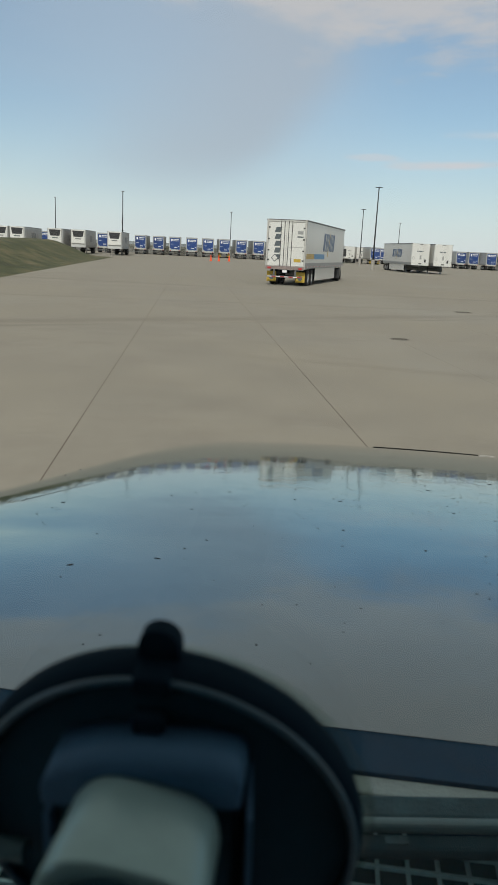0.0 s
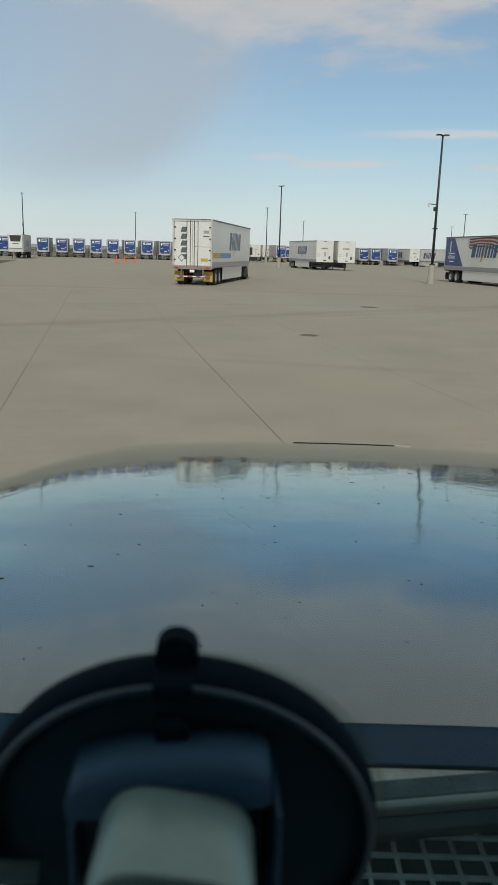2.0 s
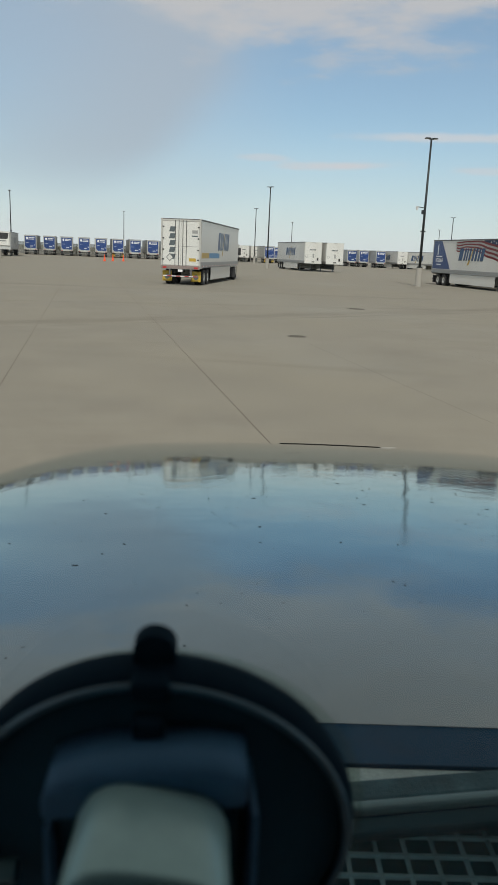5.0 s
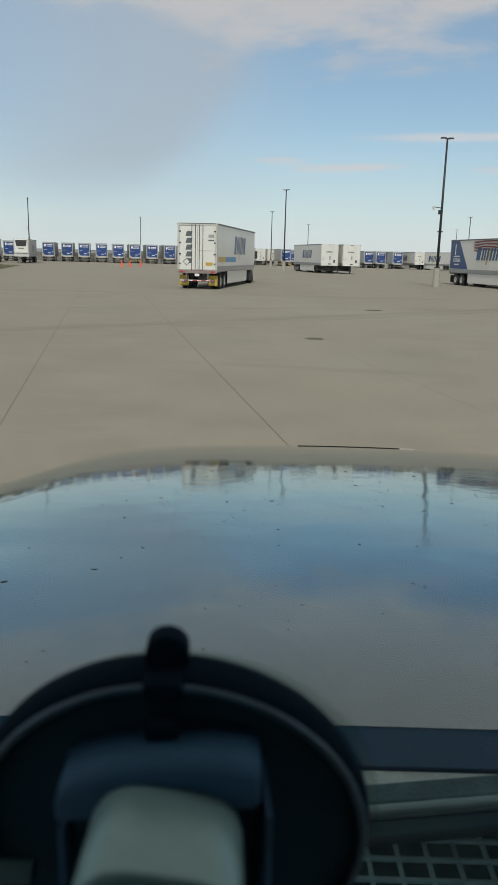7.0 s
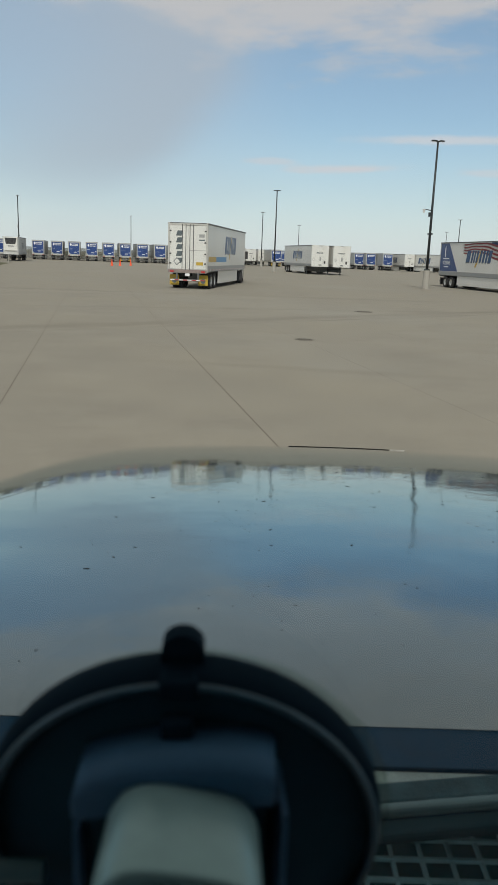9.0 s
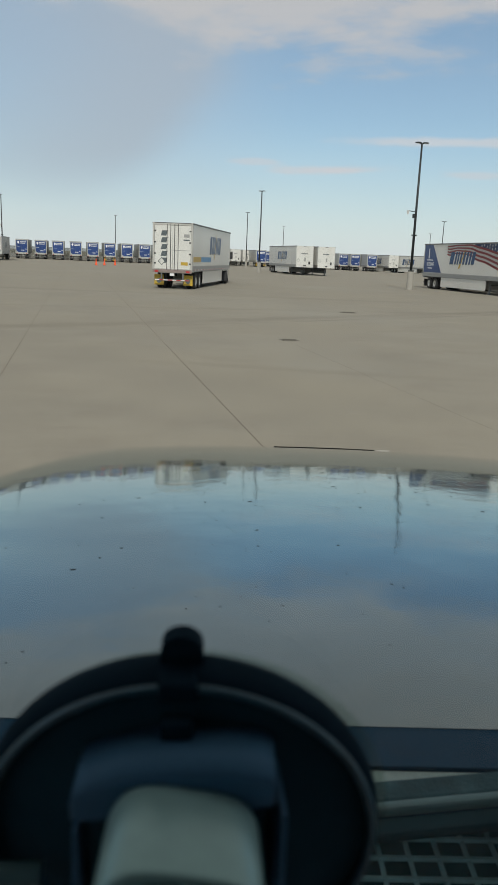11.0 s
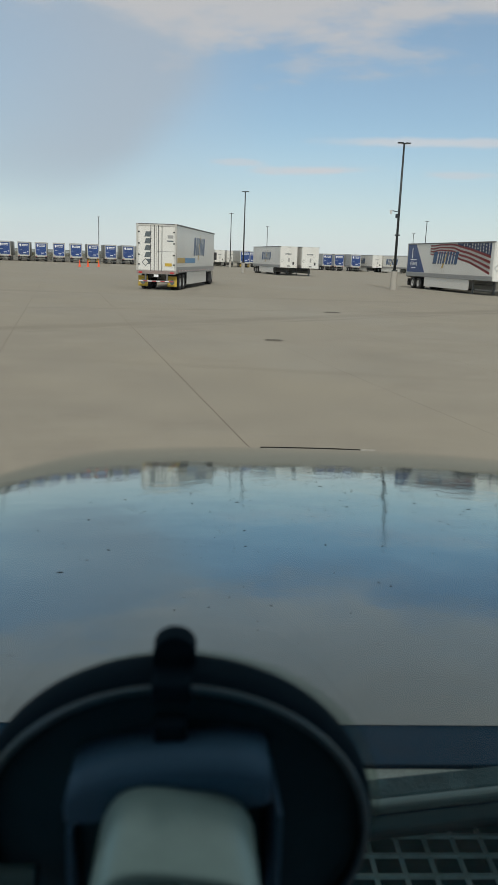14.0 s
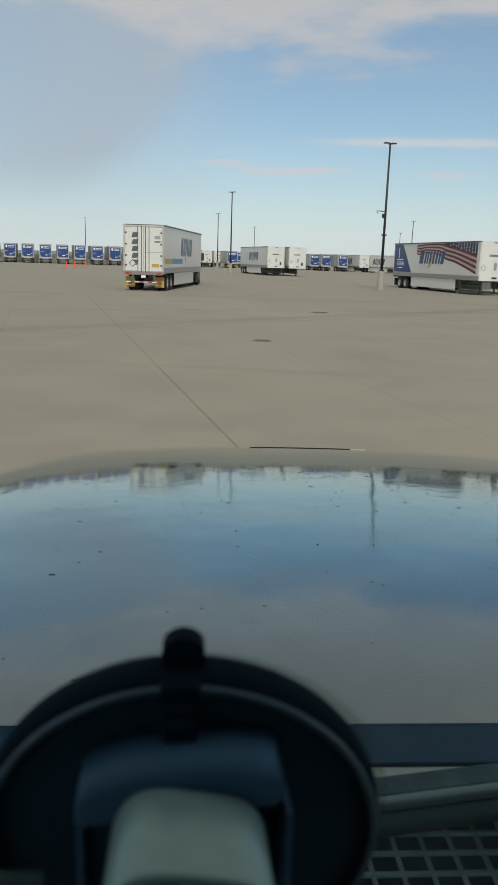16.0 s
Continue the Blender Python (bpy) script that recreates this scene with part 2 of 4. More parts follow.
PLINTH = material("plinth_concrete", (0.37, 0.352, 0.315), 0.85, vary=0.08, scale=1.2, fine_scale=12)
CONE = material("cone_orange", (0.95, 0.11, 0.03), 0.5, vary=0.05)
LENS = material("lamp_lens", (0.7, 0.7, 0.68), 0.3)
DARK_GLASS = material("dark_glass", (0.015, 0.018, 0.02), 0.06, vary=0.02, coat=0.6)
HOOD = material("hood_paint", (0.158, 0.211, 0.236), 0.0, 0.9, vary=0.05, scale=2.0, fine_scale=75, coat=0.3, bump=0.016, stain=((0.26, 0.30, 0.30), 7.0, 0.46, 0.75, 0.55), wave=(7.0, 0.12))
HOOD.node_tree.nodes["Principled BSDF"].inputs["Specular Tint"].default_value = (0.765, 0.89, 0.925, 1)
DUST = material("dried_bug", (0.045, 0.052, 0.065), 0.9)
# bluish windscreen glare is tinted into SEAL, COWL, COWL_DARK, BLADE, MESH, WIPER
SEAL = material("hood_seal", (0.007, 0.044, 0.088), 0.6, vary=0.18, scale=14, fine_scale=120, gloss=0.08)
# paler than COWL: the sunlight on the lip is put into its colour
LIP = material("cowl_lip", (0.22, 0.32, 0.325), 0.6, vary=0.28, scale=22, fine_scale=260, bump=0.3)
COWL = material("cowl_plastic", (0.055, 0.132, 0.150), 0.55, vary=0.12, scale=9, fine_scale=90)
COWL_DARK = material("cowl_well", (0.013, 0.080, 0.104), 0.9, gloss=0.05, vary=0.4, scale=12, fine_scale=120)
BLADE = material("wiper_rubber", (0.006, 0.029, 0.040), 0.8, gloss=0.05, vary=0.15, scale=12, fine_scale=80)
GRIME = material("dried_dirt", (0.145, 0.185, 0.205), 0.9, vary=0.3, scale=60)
MESH = material("cowl_mesh", (0.25, 0.49, 0.53), 0.6, vary=0.3, scale=25, fine_scale=250)
WIPER = material("wiper_metal", (0.016, 0.058, 0.074), 0.7, 0.0, gloss=0.15, vary=0.3, scale=22, fine_scale=220, bump=0.25, stain=((0.055, 0.120, 0.14), 45.0, 0.5, 0.7, 0.6))
# darker than CUP, to cancel the skylight on the rim's outer wall
RIM_RUBBER = material("darkened_rim_rubber", (0.0068, 0.019, 0.032), 0.7, vary=0.1, scale=30, fine_scale=200, gloss=0.02)
# black plastic lifted towards blue: the windscreen's veiling glare, put into the colour
CUP = material("glare_lifted_black_plastic", (0.014, 0.044, 0.065), 0.6, vary=0.1, scale=30, fine_scale=200, gloss=0.03)
MATT = material("matt_black", (0.006, 0.006, 0.006), 0.95, gloss=0.05)
RIDGE = material("cup_ridge", (0.026, 0.085, 0.128), 0.4)
CUP_BODY = material("blue_black_plastic", (0.044, 0.122, 0.215), 0.5, vary=0.12, scale=20, fine_scale=200, gloss=0.15)
ARM = material("grey_arm_plastic", (0.190, 0.335, 0.350), 0.32, 0.3, vary=0.10, scale=20, fine_scale=150)
# kept pale so that the unseen cab bounces light onto the mount's arm
CAB = material("cab_trim", (0.42, 0.43, 0.43), 0.8, vary=0.1)


def pane(name, tint=(0.97, 0.985, 0.98), mirrored=0.03, rough=0.02):
    """Clear glass: nearly all passes straight through, a little is mirrored."""
    m = bpy.data.materials.new(name)
    m.use_nodes = True
    nodes, links = m.node_tree.nodes, m.node_tree.links
    nodes.clear()
    t, g, mix = nodes.new("ShaderNodeBsdfTransparent"), nodes.new("ShaderNodeBsdfGlossy"), nodes.new("ShaderNodeMixShader")
    t.inputs["Color"].default_value = (*tint, 1)
    g.inputs["Roughness"].default_value = rough
    mix.inputs[0].default_value = mirrored
    o = nodes.new("ShaderNodeOutputMaterial")
    links.new(t.outputs[0], mix.inputs[1])
    links.new(g.outputs[0], mix.inputs[2])
    links.new(mix.outputs[0], o.inputs[0])
    return m


GLASS = pane("windscreen_glass")
WIRE = pane("woven_wire", (0.62, 0.63, 0.62), 0.12, 0.8)
GEL = pane("clear_gel", (0.86, 0.90, 0.87), 0.05, 0.3)


# ---- mesh helpers ----
def box(bm, lo, hi, bevel=0.0, turn=None):
    """A block from corner to corner, its edges rounded where asked."""
    c = [(a + b) / 2 for a, b in zip(lo, hi)]
    s = [b - a for a, b in zip(lo, hi)]
    m = Matrix.Translation(c) @ (turn if turn else Matrix.Identity(4)) @ Matrix.Diagonal((*s, 1))
    made = bmesh.ops.create_cube(bm, size=1, matrix=m)["verts"]
    if bevel:
        edges = list({e for v in made for e in v.link_edges})
        bmesh.ops.bevel(bm, geom=edges, offset=bevel, segments=2, affect="EDGES", profile=0.5)
    return bm


def rod(bm, a, b, r0, r1=None, seg=12):
    """A round bar from a to b."""
    a, b = Vector(a), Vector(b)
    m = Matrix.Translation((a + b) / 2) @ (b - a).to_track_quat("Z", "Y").to_matrix().to_4x4()
    bmesh.ops.create_cone(bm, cap_ends=True, segments=seg, radius1=r0, radius2=r0 if r1 is None else r1, depth=(b - a).length, matrix=m)
    return bm


def sheet(bm, points, thick):
    """A flat shape given by its corners, with a thickness along its normal."""
    verts = [bm.verts.new(p) for p in points]
    f = bm.faces.new(verts)
    f.normal_update()
    push = f.normal * thick
    moved = bmesh.ops.extrude_face_region(bm, geom=[f])["geom"]
    bmesh.ops.translate(bm, vec=push, verts=[v for v in moved if isinstance(v, bmesh.types.BMVert)])
    return bm


def turned(bm, profile, axis="X", seg=20, centre=(0, 0, 0)):
    """A closed ring turned from (radius, offset) pairs round an axis."""
    rings = []
    for k in range(seg):
        a = 2 * math.pi * k / seg
        ring = []
        for r, o in profile:
            p = (o, r * math.cos(a), r * math.sin(a)) if axis == "X" else (r * math.cos(a), r * math.sin(a), o)
            ring.append(bm.verts.new(Vector(p) + Vector(centre)))
        rings.append(ring)
    n = len(profile)
    for k in range(seg):
        for i in range(n):
            j = (i + 1) % n
            bm.faces.new((rings[k][i], rings[k][j], rings[(k + 1) % seg][j], rings[(k + 1) % seg][i]))
    return bm


def mesh_of(name, bm, mat, smooth=False):
    bmesh.ops.recalc_face_normals(bm, faces=bm.faces)
    me = bpy.data.meshes.new(name)
    bm.to_mesh(me)
    bm.free()
    me.materials.append(mat)
    if smooth:
        for f in me.polygons:
            f.use_smooth = len(f.vertices) <= 4
    return me


def part(name, bm, mat, parent, label="", smooth=False, at=None):
    """One mesh object under a thing or a part."""
    ob = new(name, bm if isinstance(bm, bpy.types.Mesh) else mesh_of(name, bm, mat, smooth))
    ob.parent = parent
    if at is not None:
        ob.matrix_basis = at
    return tagged(ob, label)


def thing(name, m, label, category, group=""):
    ob = new(name)
    ob.empty_display_size = 0.3
    ob.matrix_world = m
    return tagged(ob, label, category, group)


def B():
    return bmesh.new()


STROKES = ((0.0, 0.15), (0.21, 0.06), (0.31, 0.05), (0.41, 0.06), (0.54, 0.07), (0.66, 0.07), (0.78, 0.06), (0.88, 0.11))


def bar_text(parent, name, mat, x, y0, y1, z0, z1, lean=0.0):
    """Slanted bars of unequal width on a side wall, in place of lettering."""
    for start, width in STROKES:
        p, q = y0 + (y1 - y0) * start, y0 + (y1 - y0) * (start + width)
        a, b = 0.0, z1 - z0
        part(name, sheet(B(), [(x, p + lean * a, z0 + a), (x, q + lean * a, z0 + a), (x, q + lean * b, z0 + b), (x, p + lean * b, z0 + b)], 0.004), mat, parent)


# ---- trailers ----
WIDE, HIGH, DECK = 2.59, 4.11, 1.12


def wheel_meshes(r=0.51, w=0.28):
    t = turned(B(), [(r * 0.58, -w / 2), (r * 0.9, -w / 2), (r, -w * 0.36), (r, w * 0.36), (r * 0.9, w / 2), (r * 0.58, w / 2)], seg=28)
    rim = turned(B(), [(r * 0.58, w * 0.42), (r * 0.50, w * 0.30), (r * 0.30, w * 0.10), (r * 0.20, w * 0.34), (0.02, w * 0.36), (0.02, -w * 0.1), (r * 0.58, -w * 0.1)], seg=20)
    return mesh_of("tyre", t, RUBBER, True), mesh_of("rim", rim, RIM, False)


TYRE, RIM_MESH = wheel_meshes()


def wheel(parent, x, y, side, r=0.51):
    m = pose(x, y, r, 0, 0, 0 if side > 0 else 180)
    w = part("wheel", mesh_of("hub", rod(B(), (-0.1, 0, 0), (0.1, 0, 0), 0.08), STEEL), STEEL, parent, at=m)
    part("tyre", TYRE, RUBBER, w)
    part("rim", RIM_MESH, RIM, w)
    return w


def trailer(name, m, label, group="", length=16.15, rear="doors", reefer=False, flaps=BLACK, skirt=True, tape=False, gear=True, skin=None):
    """A box trailer. Its rear face stands at y = 0, its nose at y = length, the road at z = 0."""
    t = thing(name, m, label, "trailer", group)
    skin = skin or WHITE
    h, L = WIDE / 2, length
    for s in (-1, 1):
        n = 6 if L > 10 else 4
        for i in range(n):
            a, b = 0.12 + (L - 0.24) * i / n, 0.12 + (L - 0.24) * (i + 1) / n
            part("side_panel", box(B(), (min(s * h, s * (h - 0.05)), a + 0.004, DECK + 0.36), (max(s * h, s * (h - 0.05)), b - 0.004, HIGH - 0.09)), skin, t)
        part("bottom_rail", box(B(), (s * h - 0.04 + (0.012 if s > 0 else -0.012), 0.02, DECK), (s * h + 0.04 * 0 + (0.012 if s > 0 else -0.012) + 0.02 * (s < 0), L - 0.05, DECK + 0.36), 0.008), ALU, t)
        part("top_rail", box(B(), (s * h - 0.045, 0.02, HIGH - 0.09), (s * h + 0.045, L - 0.05, HIGH), 0.012), RAIL, t)
        if skirt:
            e = L - 3.75 if L > 10 else L - 2.6
            part("side_skirt", box(B(), (s * (h - 0.06) - 0.012, 4.0 if L > 10 else 2.4, 0.28), (s * (h - 0.06) + 0.012, e, DECK - 0.01), 0.01), WHITE, t)
    nose = B()
    pts = [(-h, L - 0.12), (-h + 0.1, L), (h - 0.1, L), (h, L - 0.12), (h - 0.05, L - 0.12), (-h + 0.05, L - 0.12)]
    lo = [nose.verts.new((x, y, DECK)) for x, y in pts]
    hi = [nose.verts.new((x, y, HIGH - 0.02)) for x, y in pts]
    nose.faces.new(lo)
    nose.faces.new(hi)
    for i in range(len(pts)):
        nose.faces.new((lo[i], lo[(i + 1) % 6], hi[(i + 1) % 6], hi[i]))
    part("nose_wall", nose, skin, t)
    part("roof", box(B(), (-h + 0.03, 0.05, HIGH - 0.05), (h - 0.03, L - 0.1, HIGH - 0.01)), ALU, t)
    part("deck", box(B(), (-h + 0.05, 0.05, DECK), (h - 0.05, L - 0.1, DECK + 0.12)), BLACK, t)
    # rear frame and doors
    fr = B()
    box(fr, (-h, -0.06, DECK - 0.05), (-h + 0.11, 0.1, HIGH), 0.01)
    box(fr, (h - 0.11, -0.06, DECK - 0.05), (h, 0.1, HIGH), 0.01)
    box(fr, (-h + 0.11, -0.06, HIGH - 0.16), (h - 0.11, 0.1, HIGH - 0.045), 0.01)
    box(fr, (-h + 0.11, -0.06, DECK - 0.12), (h - 0.11, 0.1, DECK + 0.12), 0.01)
    part("rear_frame", fr, FRAME, t)
    part("header_rail", box(B(), (-h + 0.11, -0.065, HIGH - 0.042), (h - 0.11, 0.1, HIGH + 0.002), 0.01), RAIL, t)
    for s in (-1, 1):
        a, b = (-h + 0.12, -0.006) if s < 0 else (0.006, h - 0.12)
        d = part("door", box(B(), (a, -0.035, DECK + 0.13), (b, 0.03, HIGH - 0.17), 0.008), skin, t)
        if rear == "doors":
            for x in (s * 0.13, s * 0.36):
                part("lock_rod", rod(B(), (x, -0.065, DECK + 0.05), (x, -0.065, HIGH - 0.1), 0.019, seg=8), BLACK, d)
            for z in (1.6, 2.2, 2.9, 3.6):
                part("hinge", box(B(), (s * (h - 0.16) - 0.06, -0.075, z - 0.04), (s * (h - 0.16) + 0.06, -0.035, z + 0.04), 0.008), BLACK, d)
        else:
            inner = sheet(B(), ([(a + (0.05 if s < 0 else 0.0), -0.037, DECK + (0.62 if s < 0 else 0.30)), (a + (0.45 if s < 0 else 0.5), -0.037, DECK + 0.24),
                                 (b - (0.0 if s < 0 else 0.05), -0.037, DECK + 0.24), (b - (0.0 if s < 0 else 0.05), -0.037, HIGH - 0.26), (a + (0.05 if s < 0 else 0.0), -0.037, HIGH - 0.26)]), 0.004)
            part("blue_panel", inner, BLUE, d, "blue printed door panel")
    part("bumper", box(box(box(B(), (-1.15, -0.06, 0.50), (1.15, 0.04, 0.61), 0.01), (-0.75, -0.04, 0.6), (-0.65, 0.05, DECK)), (0.65, -0.04, 0.6), (0.75, 0.05, DECK)), STEEL, t)
    for s in (-1, 1):
        part("mud_flap", box(B(), (s * 0.95 - 0.31, 0.35, 0.22), (s * 0.95 + 0.31, 0.37, 0.88), 0.006), flaps, t)
        part("tail_lamp", box(B(), (s * 1.02 - 0.12, -0.085, DECK - 0.09), (s * 1.02 + 0.12, -0.06, DECK + 0.03), 0.01), RED, t)
    axles = (1.5, 2.75) if L > 10 else (1.2,)
    part("bogie", box(box(B(), (-0.62, axles[0] - 0.9, 0.72), (-0.48, axles[-1] + 0.9, DECK)), (0.48, axles[0] - 0.9, 0.72), (0.62, axles[-1] + 0.9, DECK)), BLACK, t)
    for y in axles:
        part("axle", rod(B(), (-0.95, y, 0.51), (0.95, y, 0.51), 0.07), BLACK, t)
        for s in (-1, 1):
            wheel(t, s * 1.13, y, s)
            wheel(t, s * 0.80, y, s)
    if gear:
        for s in (-1, 1):
            y = L - 3.55 if L > 10 else L - 1.2
            leg = part("landing_leg", box(B(), (s * 0.95 - 0.06, y - 0.06, 0.1), (s * 0.95 + 0.06, y + 0.06, DECK)), STEEL, t)
            part("foot", box(B(), (s * 0.95 - 0.15, y - 0.13, 0.0), (s * 0.95 + 0.15, y + 0.13, 0.1), 0.02), STEEL, leg)
        part("brace", rod(B(), (-0.95, L - 3.55 if L > 10 else L - 1.2, 0.75), (0.95, L - 3.55 if L > 10 else L - 1.2, 0.75), 0.035), STEEL, t)
    if reefer:
        u = part("refrigeration_unit", box(B(), (-1.12, L + 0.002, 1.75), (1.12, L + 0.20, 4.0), 0.05), WHITE, t, "white refrigeration unit with a black grille")
        part("grille", sheet(B(), [(1.0, L + 0.202, 3.9), (0.78, L + 0.202, 2.85), (-0.78, L + 0.202, 2.85), (-1.0, L + 0.202, 3.9)], -0.02), BLACK, u)
        part("badge", box(B(), (-0.5, L + 0.202, 2.45), (0.5, L + 0.21, 2.6)), LOGO_DARK, u)
        for s in (-1, 1):
            for i in range(24):
                part("side_rib", box(B(), (s * (h + 0.006) - 0.008, 0.5 + i * 0.64, DECK + 0.37), (s * (h + 0.006) + 0.008, 0.55 + i * 0.64, HIGH - 0.1)), ALU, t)
    if tape:
        for s in (-1, 1):
            for i in range(14):
                y = 0.5 + i * 1.13
                part("red_tape", box(B(), (s * (h + 0.012) - 0.004, y, DECK + 0.08), (s * (h + 0.012) + 0.004, y + 0.28, DECK + 0.14)), RED, t)
                part("white_tape", box(B(), (s * (h + 0.012) - 0.004, y + 0.28, DECK + 0.08), (s * (h + 0.012) + 0.004, y + 0.52, DECK + 0.14)), DECAL, t)
    return t


def stand(x, y, heading):
    """A pose on the ground; heading: degrees to the left of +y."""
    return pose(x, y, 0, 0, 0, heading)


def aside(az, dist):
    """A place on the ground, az degrees to the right of +y as seen from the driver's seat."""
    return dist * math.sin(radians(az)), dist * math.cos(radians(az))


YARD = 11.3      # the yard's grid, degrees to the left of +y
ux, uy = -math.sin(radians(YARD)), math.cos(radians(YARD))
rx, ry = uy, -ux


def yard(a, d):
    """A place by metres to the right and ahead along the yard's own grid."""
    return rx * a + ux * d, ry * a + uy * d


# ---- ground ----
def ground():
    bm = B()
    bmesh.ops.create_grid(bm, x_segments=40, y_segments=40, size=2600, matrix=Matrix.Translation((0, 600, -0.06)))
    ob = new("ground", mesh_of("ground", bm, PRAIRIE))
    tagged(ob, "dry flat prairie reaching to the horizon", "ground", kind="structure")


ground()
bed = new("road_bed", mesh_of("road_bed", box(B(), (-1, -1, -0.055), (1, 1, -0.016)), SEALANT))
bed.matrix_world = Matrix.Translation((*yard(22, 160), 0)) @ pose(0, 0, 0, 0, 0, YARD) @ Matrix.Diagonal((141, 221, 1, 1))
tagged(bed, "dark joint filler under the concrete slabs", "road bed", kind="structure")

# ---- light poles ----
TALL = 12.0


def light_pole(x, y, heads=2, turn=0.0, watched=False, label="dark bronze light pole on a round concrete plinth"):
    t = thing("light_pole", pose(x, y, 0, 0, 0, turn), label, "street lamp", "yard light poles")
    part("plinth", rod(B(), (0, 0, -0.05), (0, 0, 1.55), 0.29, 0.27, 24), PLINTH, t, smooth=False)
    part("base_cover", box(B(), (-0.19, -0.19, 1.55), (0.19, 0.19, 1.66), 0.02), POLE, t)
    part("mast", rod(B(), (0, 0, 1.6), (0, 0, TALL - 0.08), 0.118, 0.075, 14), POLE, t, smooth=True)
    part("tenon", box(B(), (-0.05, -0.2, TALL - 0.14), (0.05, 0.2, TALL - 0.05), 0.01), POLE, t)
    for s in (-1, 1):
        head = part("lamp_head", box(B(), (-0.17, s * 0.32 - 0.21, TALL - 0.1), (0.17, s * 0.32 + 0.21, TALL), 0.03), POLE, t)
        part("lens", box(B(), (-0.13, s * 0.32 - 0.16, TALL - 0.11), (0.13, s * 0.32 + 0.16, TALL - 0.102)), LENS, head)
    if watched:
        b = part("camera_bracket", rod(B(), (0, 0, 6.45), (0, 0.75, 6.55), 0.04, 0.03, 8), POLE, t)
        part("dome_camera", rod(B(), (0, 0.72, 6.25), (0, 0.72, 6.55), 0.07, 0.13, 12), LENS, b)
        part("junction_box", box(B(), (-0.12, 0.08, 5.95), (0.12, 0.26, 6.3), 0.02), POLE, t)
        part("strap", box(B(), (-0.17, -0.17, 4.5), (0.17, 0.17, 4.62), 0.01), POLE, t)
    return t


POLES = [(12.85, 68.5, True, 90), (1.86, 120.0, False, 42), (0.9, 178.0, False, 42), (3.55, 242.0, False, 42), (14.85, 186.0, False, 60),
         (14.0, 260.0, False, 60), (-8.55, 222.0, False, 20), (-16.3, 159.0, True, 20), (-20.95, 196.0, False, 20)]
for az, dist, watched, turned_by in POLES:
    light_pole(*aside(az, dist), turn=YARD + turned_by, watched=watched)

# ---- chain-link fence behind the row ----
def fence(a0, a1, d):
    """Posts, two rails and a woven wire sheet along the yard's grid."""
    t = thing("chain_link_fence", Matrix.Translation((*yard(a0, d), 0)) @ pose(0, 0, 0, 0, 0, YARD), "grey chain-link fence with steel posts behind the trailers", "fence")
    long = a1 - a0
    post = mesh_of("post", rod(B(), (0, 0, -0.05), (0, 0, 2.75), 0.05, seg=8), STEEL)
    for k in range(int(long / 3.0) + 1):
        part("post", post, STEEL, t, at=Matrix.Translation((k * 3.0, 0, 0)))
    for z in (0.12, 1.4, 2.7):
        part("rail", rod(B(), (0, 0, z), (long, 0, z), 0.035, seg=6), STEEL, t)
    part("wire_mesh", box(B(), (0, 0.052, 0.08), (long, 0.058, 2.68)), WIRE, t, "woven grey wire")


fence(-62.0, 34.0, 199.5)

# ---- the long row of blue-backed trailers ----
row_label = "silver box trailer with blue printed rear doors, parked in a row"


def rear_print(t):
    """White bars and a shield in place of the lettering on the blue doors."""
    part("shield", sheet(B(), [(-0.92, -0.0415, 3.45), (-0.72, -0.0415, 3.05), (-0.52, -0.0415, 3.3), (-0.5, -0.0415, 3.62), (-0.75, -0.0415, 3.72)], 0.003), DECAL, t, "white shield print")
    for z0, z1, a, b in ((3.46, 3.63, -0.36, 0.90), (3.18, 3.32, -0.40, 0.84)):
        for i in range(5):
            w = (b - a) / 5
            part("print_bar", sheet(B(), [(a + w * i, -0.0415, z0), (a + w * (i + 0.85), -0.0415, z0), (a + w * (i + 0.85) + 0.05, -0.0415, z1), (a + w * i + 0.05, -0.0415, z1)], 0.003), DECAL, t)
    for a, b, z0, z1 in ((-0.1, 0.55, 1.72, 1.86), (0.75, 1.0, 1.95, 2.1), (-0.95, -0.35, 2.45, 2.5)):
        part("print_bar", sheet(B(), [(a, -0.0415, z0), (b, -0.0415, z0), (b, -0.0415, z1), (a, -0.0415, z1)], 0.003), DECAL, t)


blue_one = trailer("box_trailer", stand(*yard(-11.6, 178), YARD), row_label, "row of parked trailers", rear="blue", skirt=False, skin=SILVER)
rear_print(blue_one)
yellow_one = trailer("box_trailer", stand(*yard(7.3, 178), YARD), "silver box trailer with blue rear doors and yellow mud flaps", "row of parked trailers", rear="blue", flaps=YELLOW, skirt=False, skin=SILVER)
rear_print(yellow_one)
ROW = [(-7.7, 181), (-3.95, 180.2), (-0.1, 179), (3.6, 178.2), (11.1, 177.6), (15.0, 177.4), (19.2, 177.8), (22.6, 178.4), (30.5, 180.0), (33.9, 180.6)]
for a, d in ROW:
    copy_thing(blue_one, stand(*yard(a, d), YARD + random.uniform(-0.4, 0.4)))
copy_thing(yellow_one, stand(*yard(26.7, 179), YARD + 0.3))
# farther rows
for az, dist in ((2.45, 214.0), (8.0, 201.0), (8.85, 200.0), (10.05, 197.0), (-21.75, 200.0), (-17.65, 172.0)):
    copy_thing(blue_one, stand(*aside(az, dist), YARD + random.uniform(-0.5, 0.5)))
copy_thing(yellow_one, stand(*aside(2.0, 197), YARD))

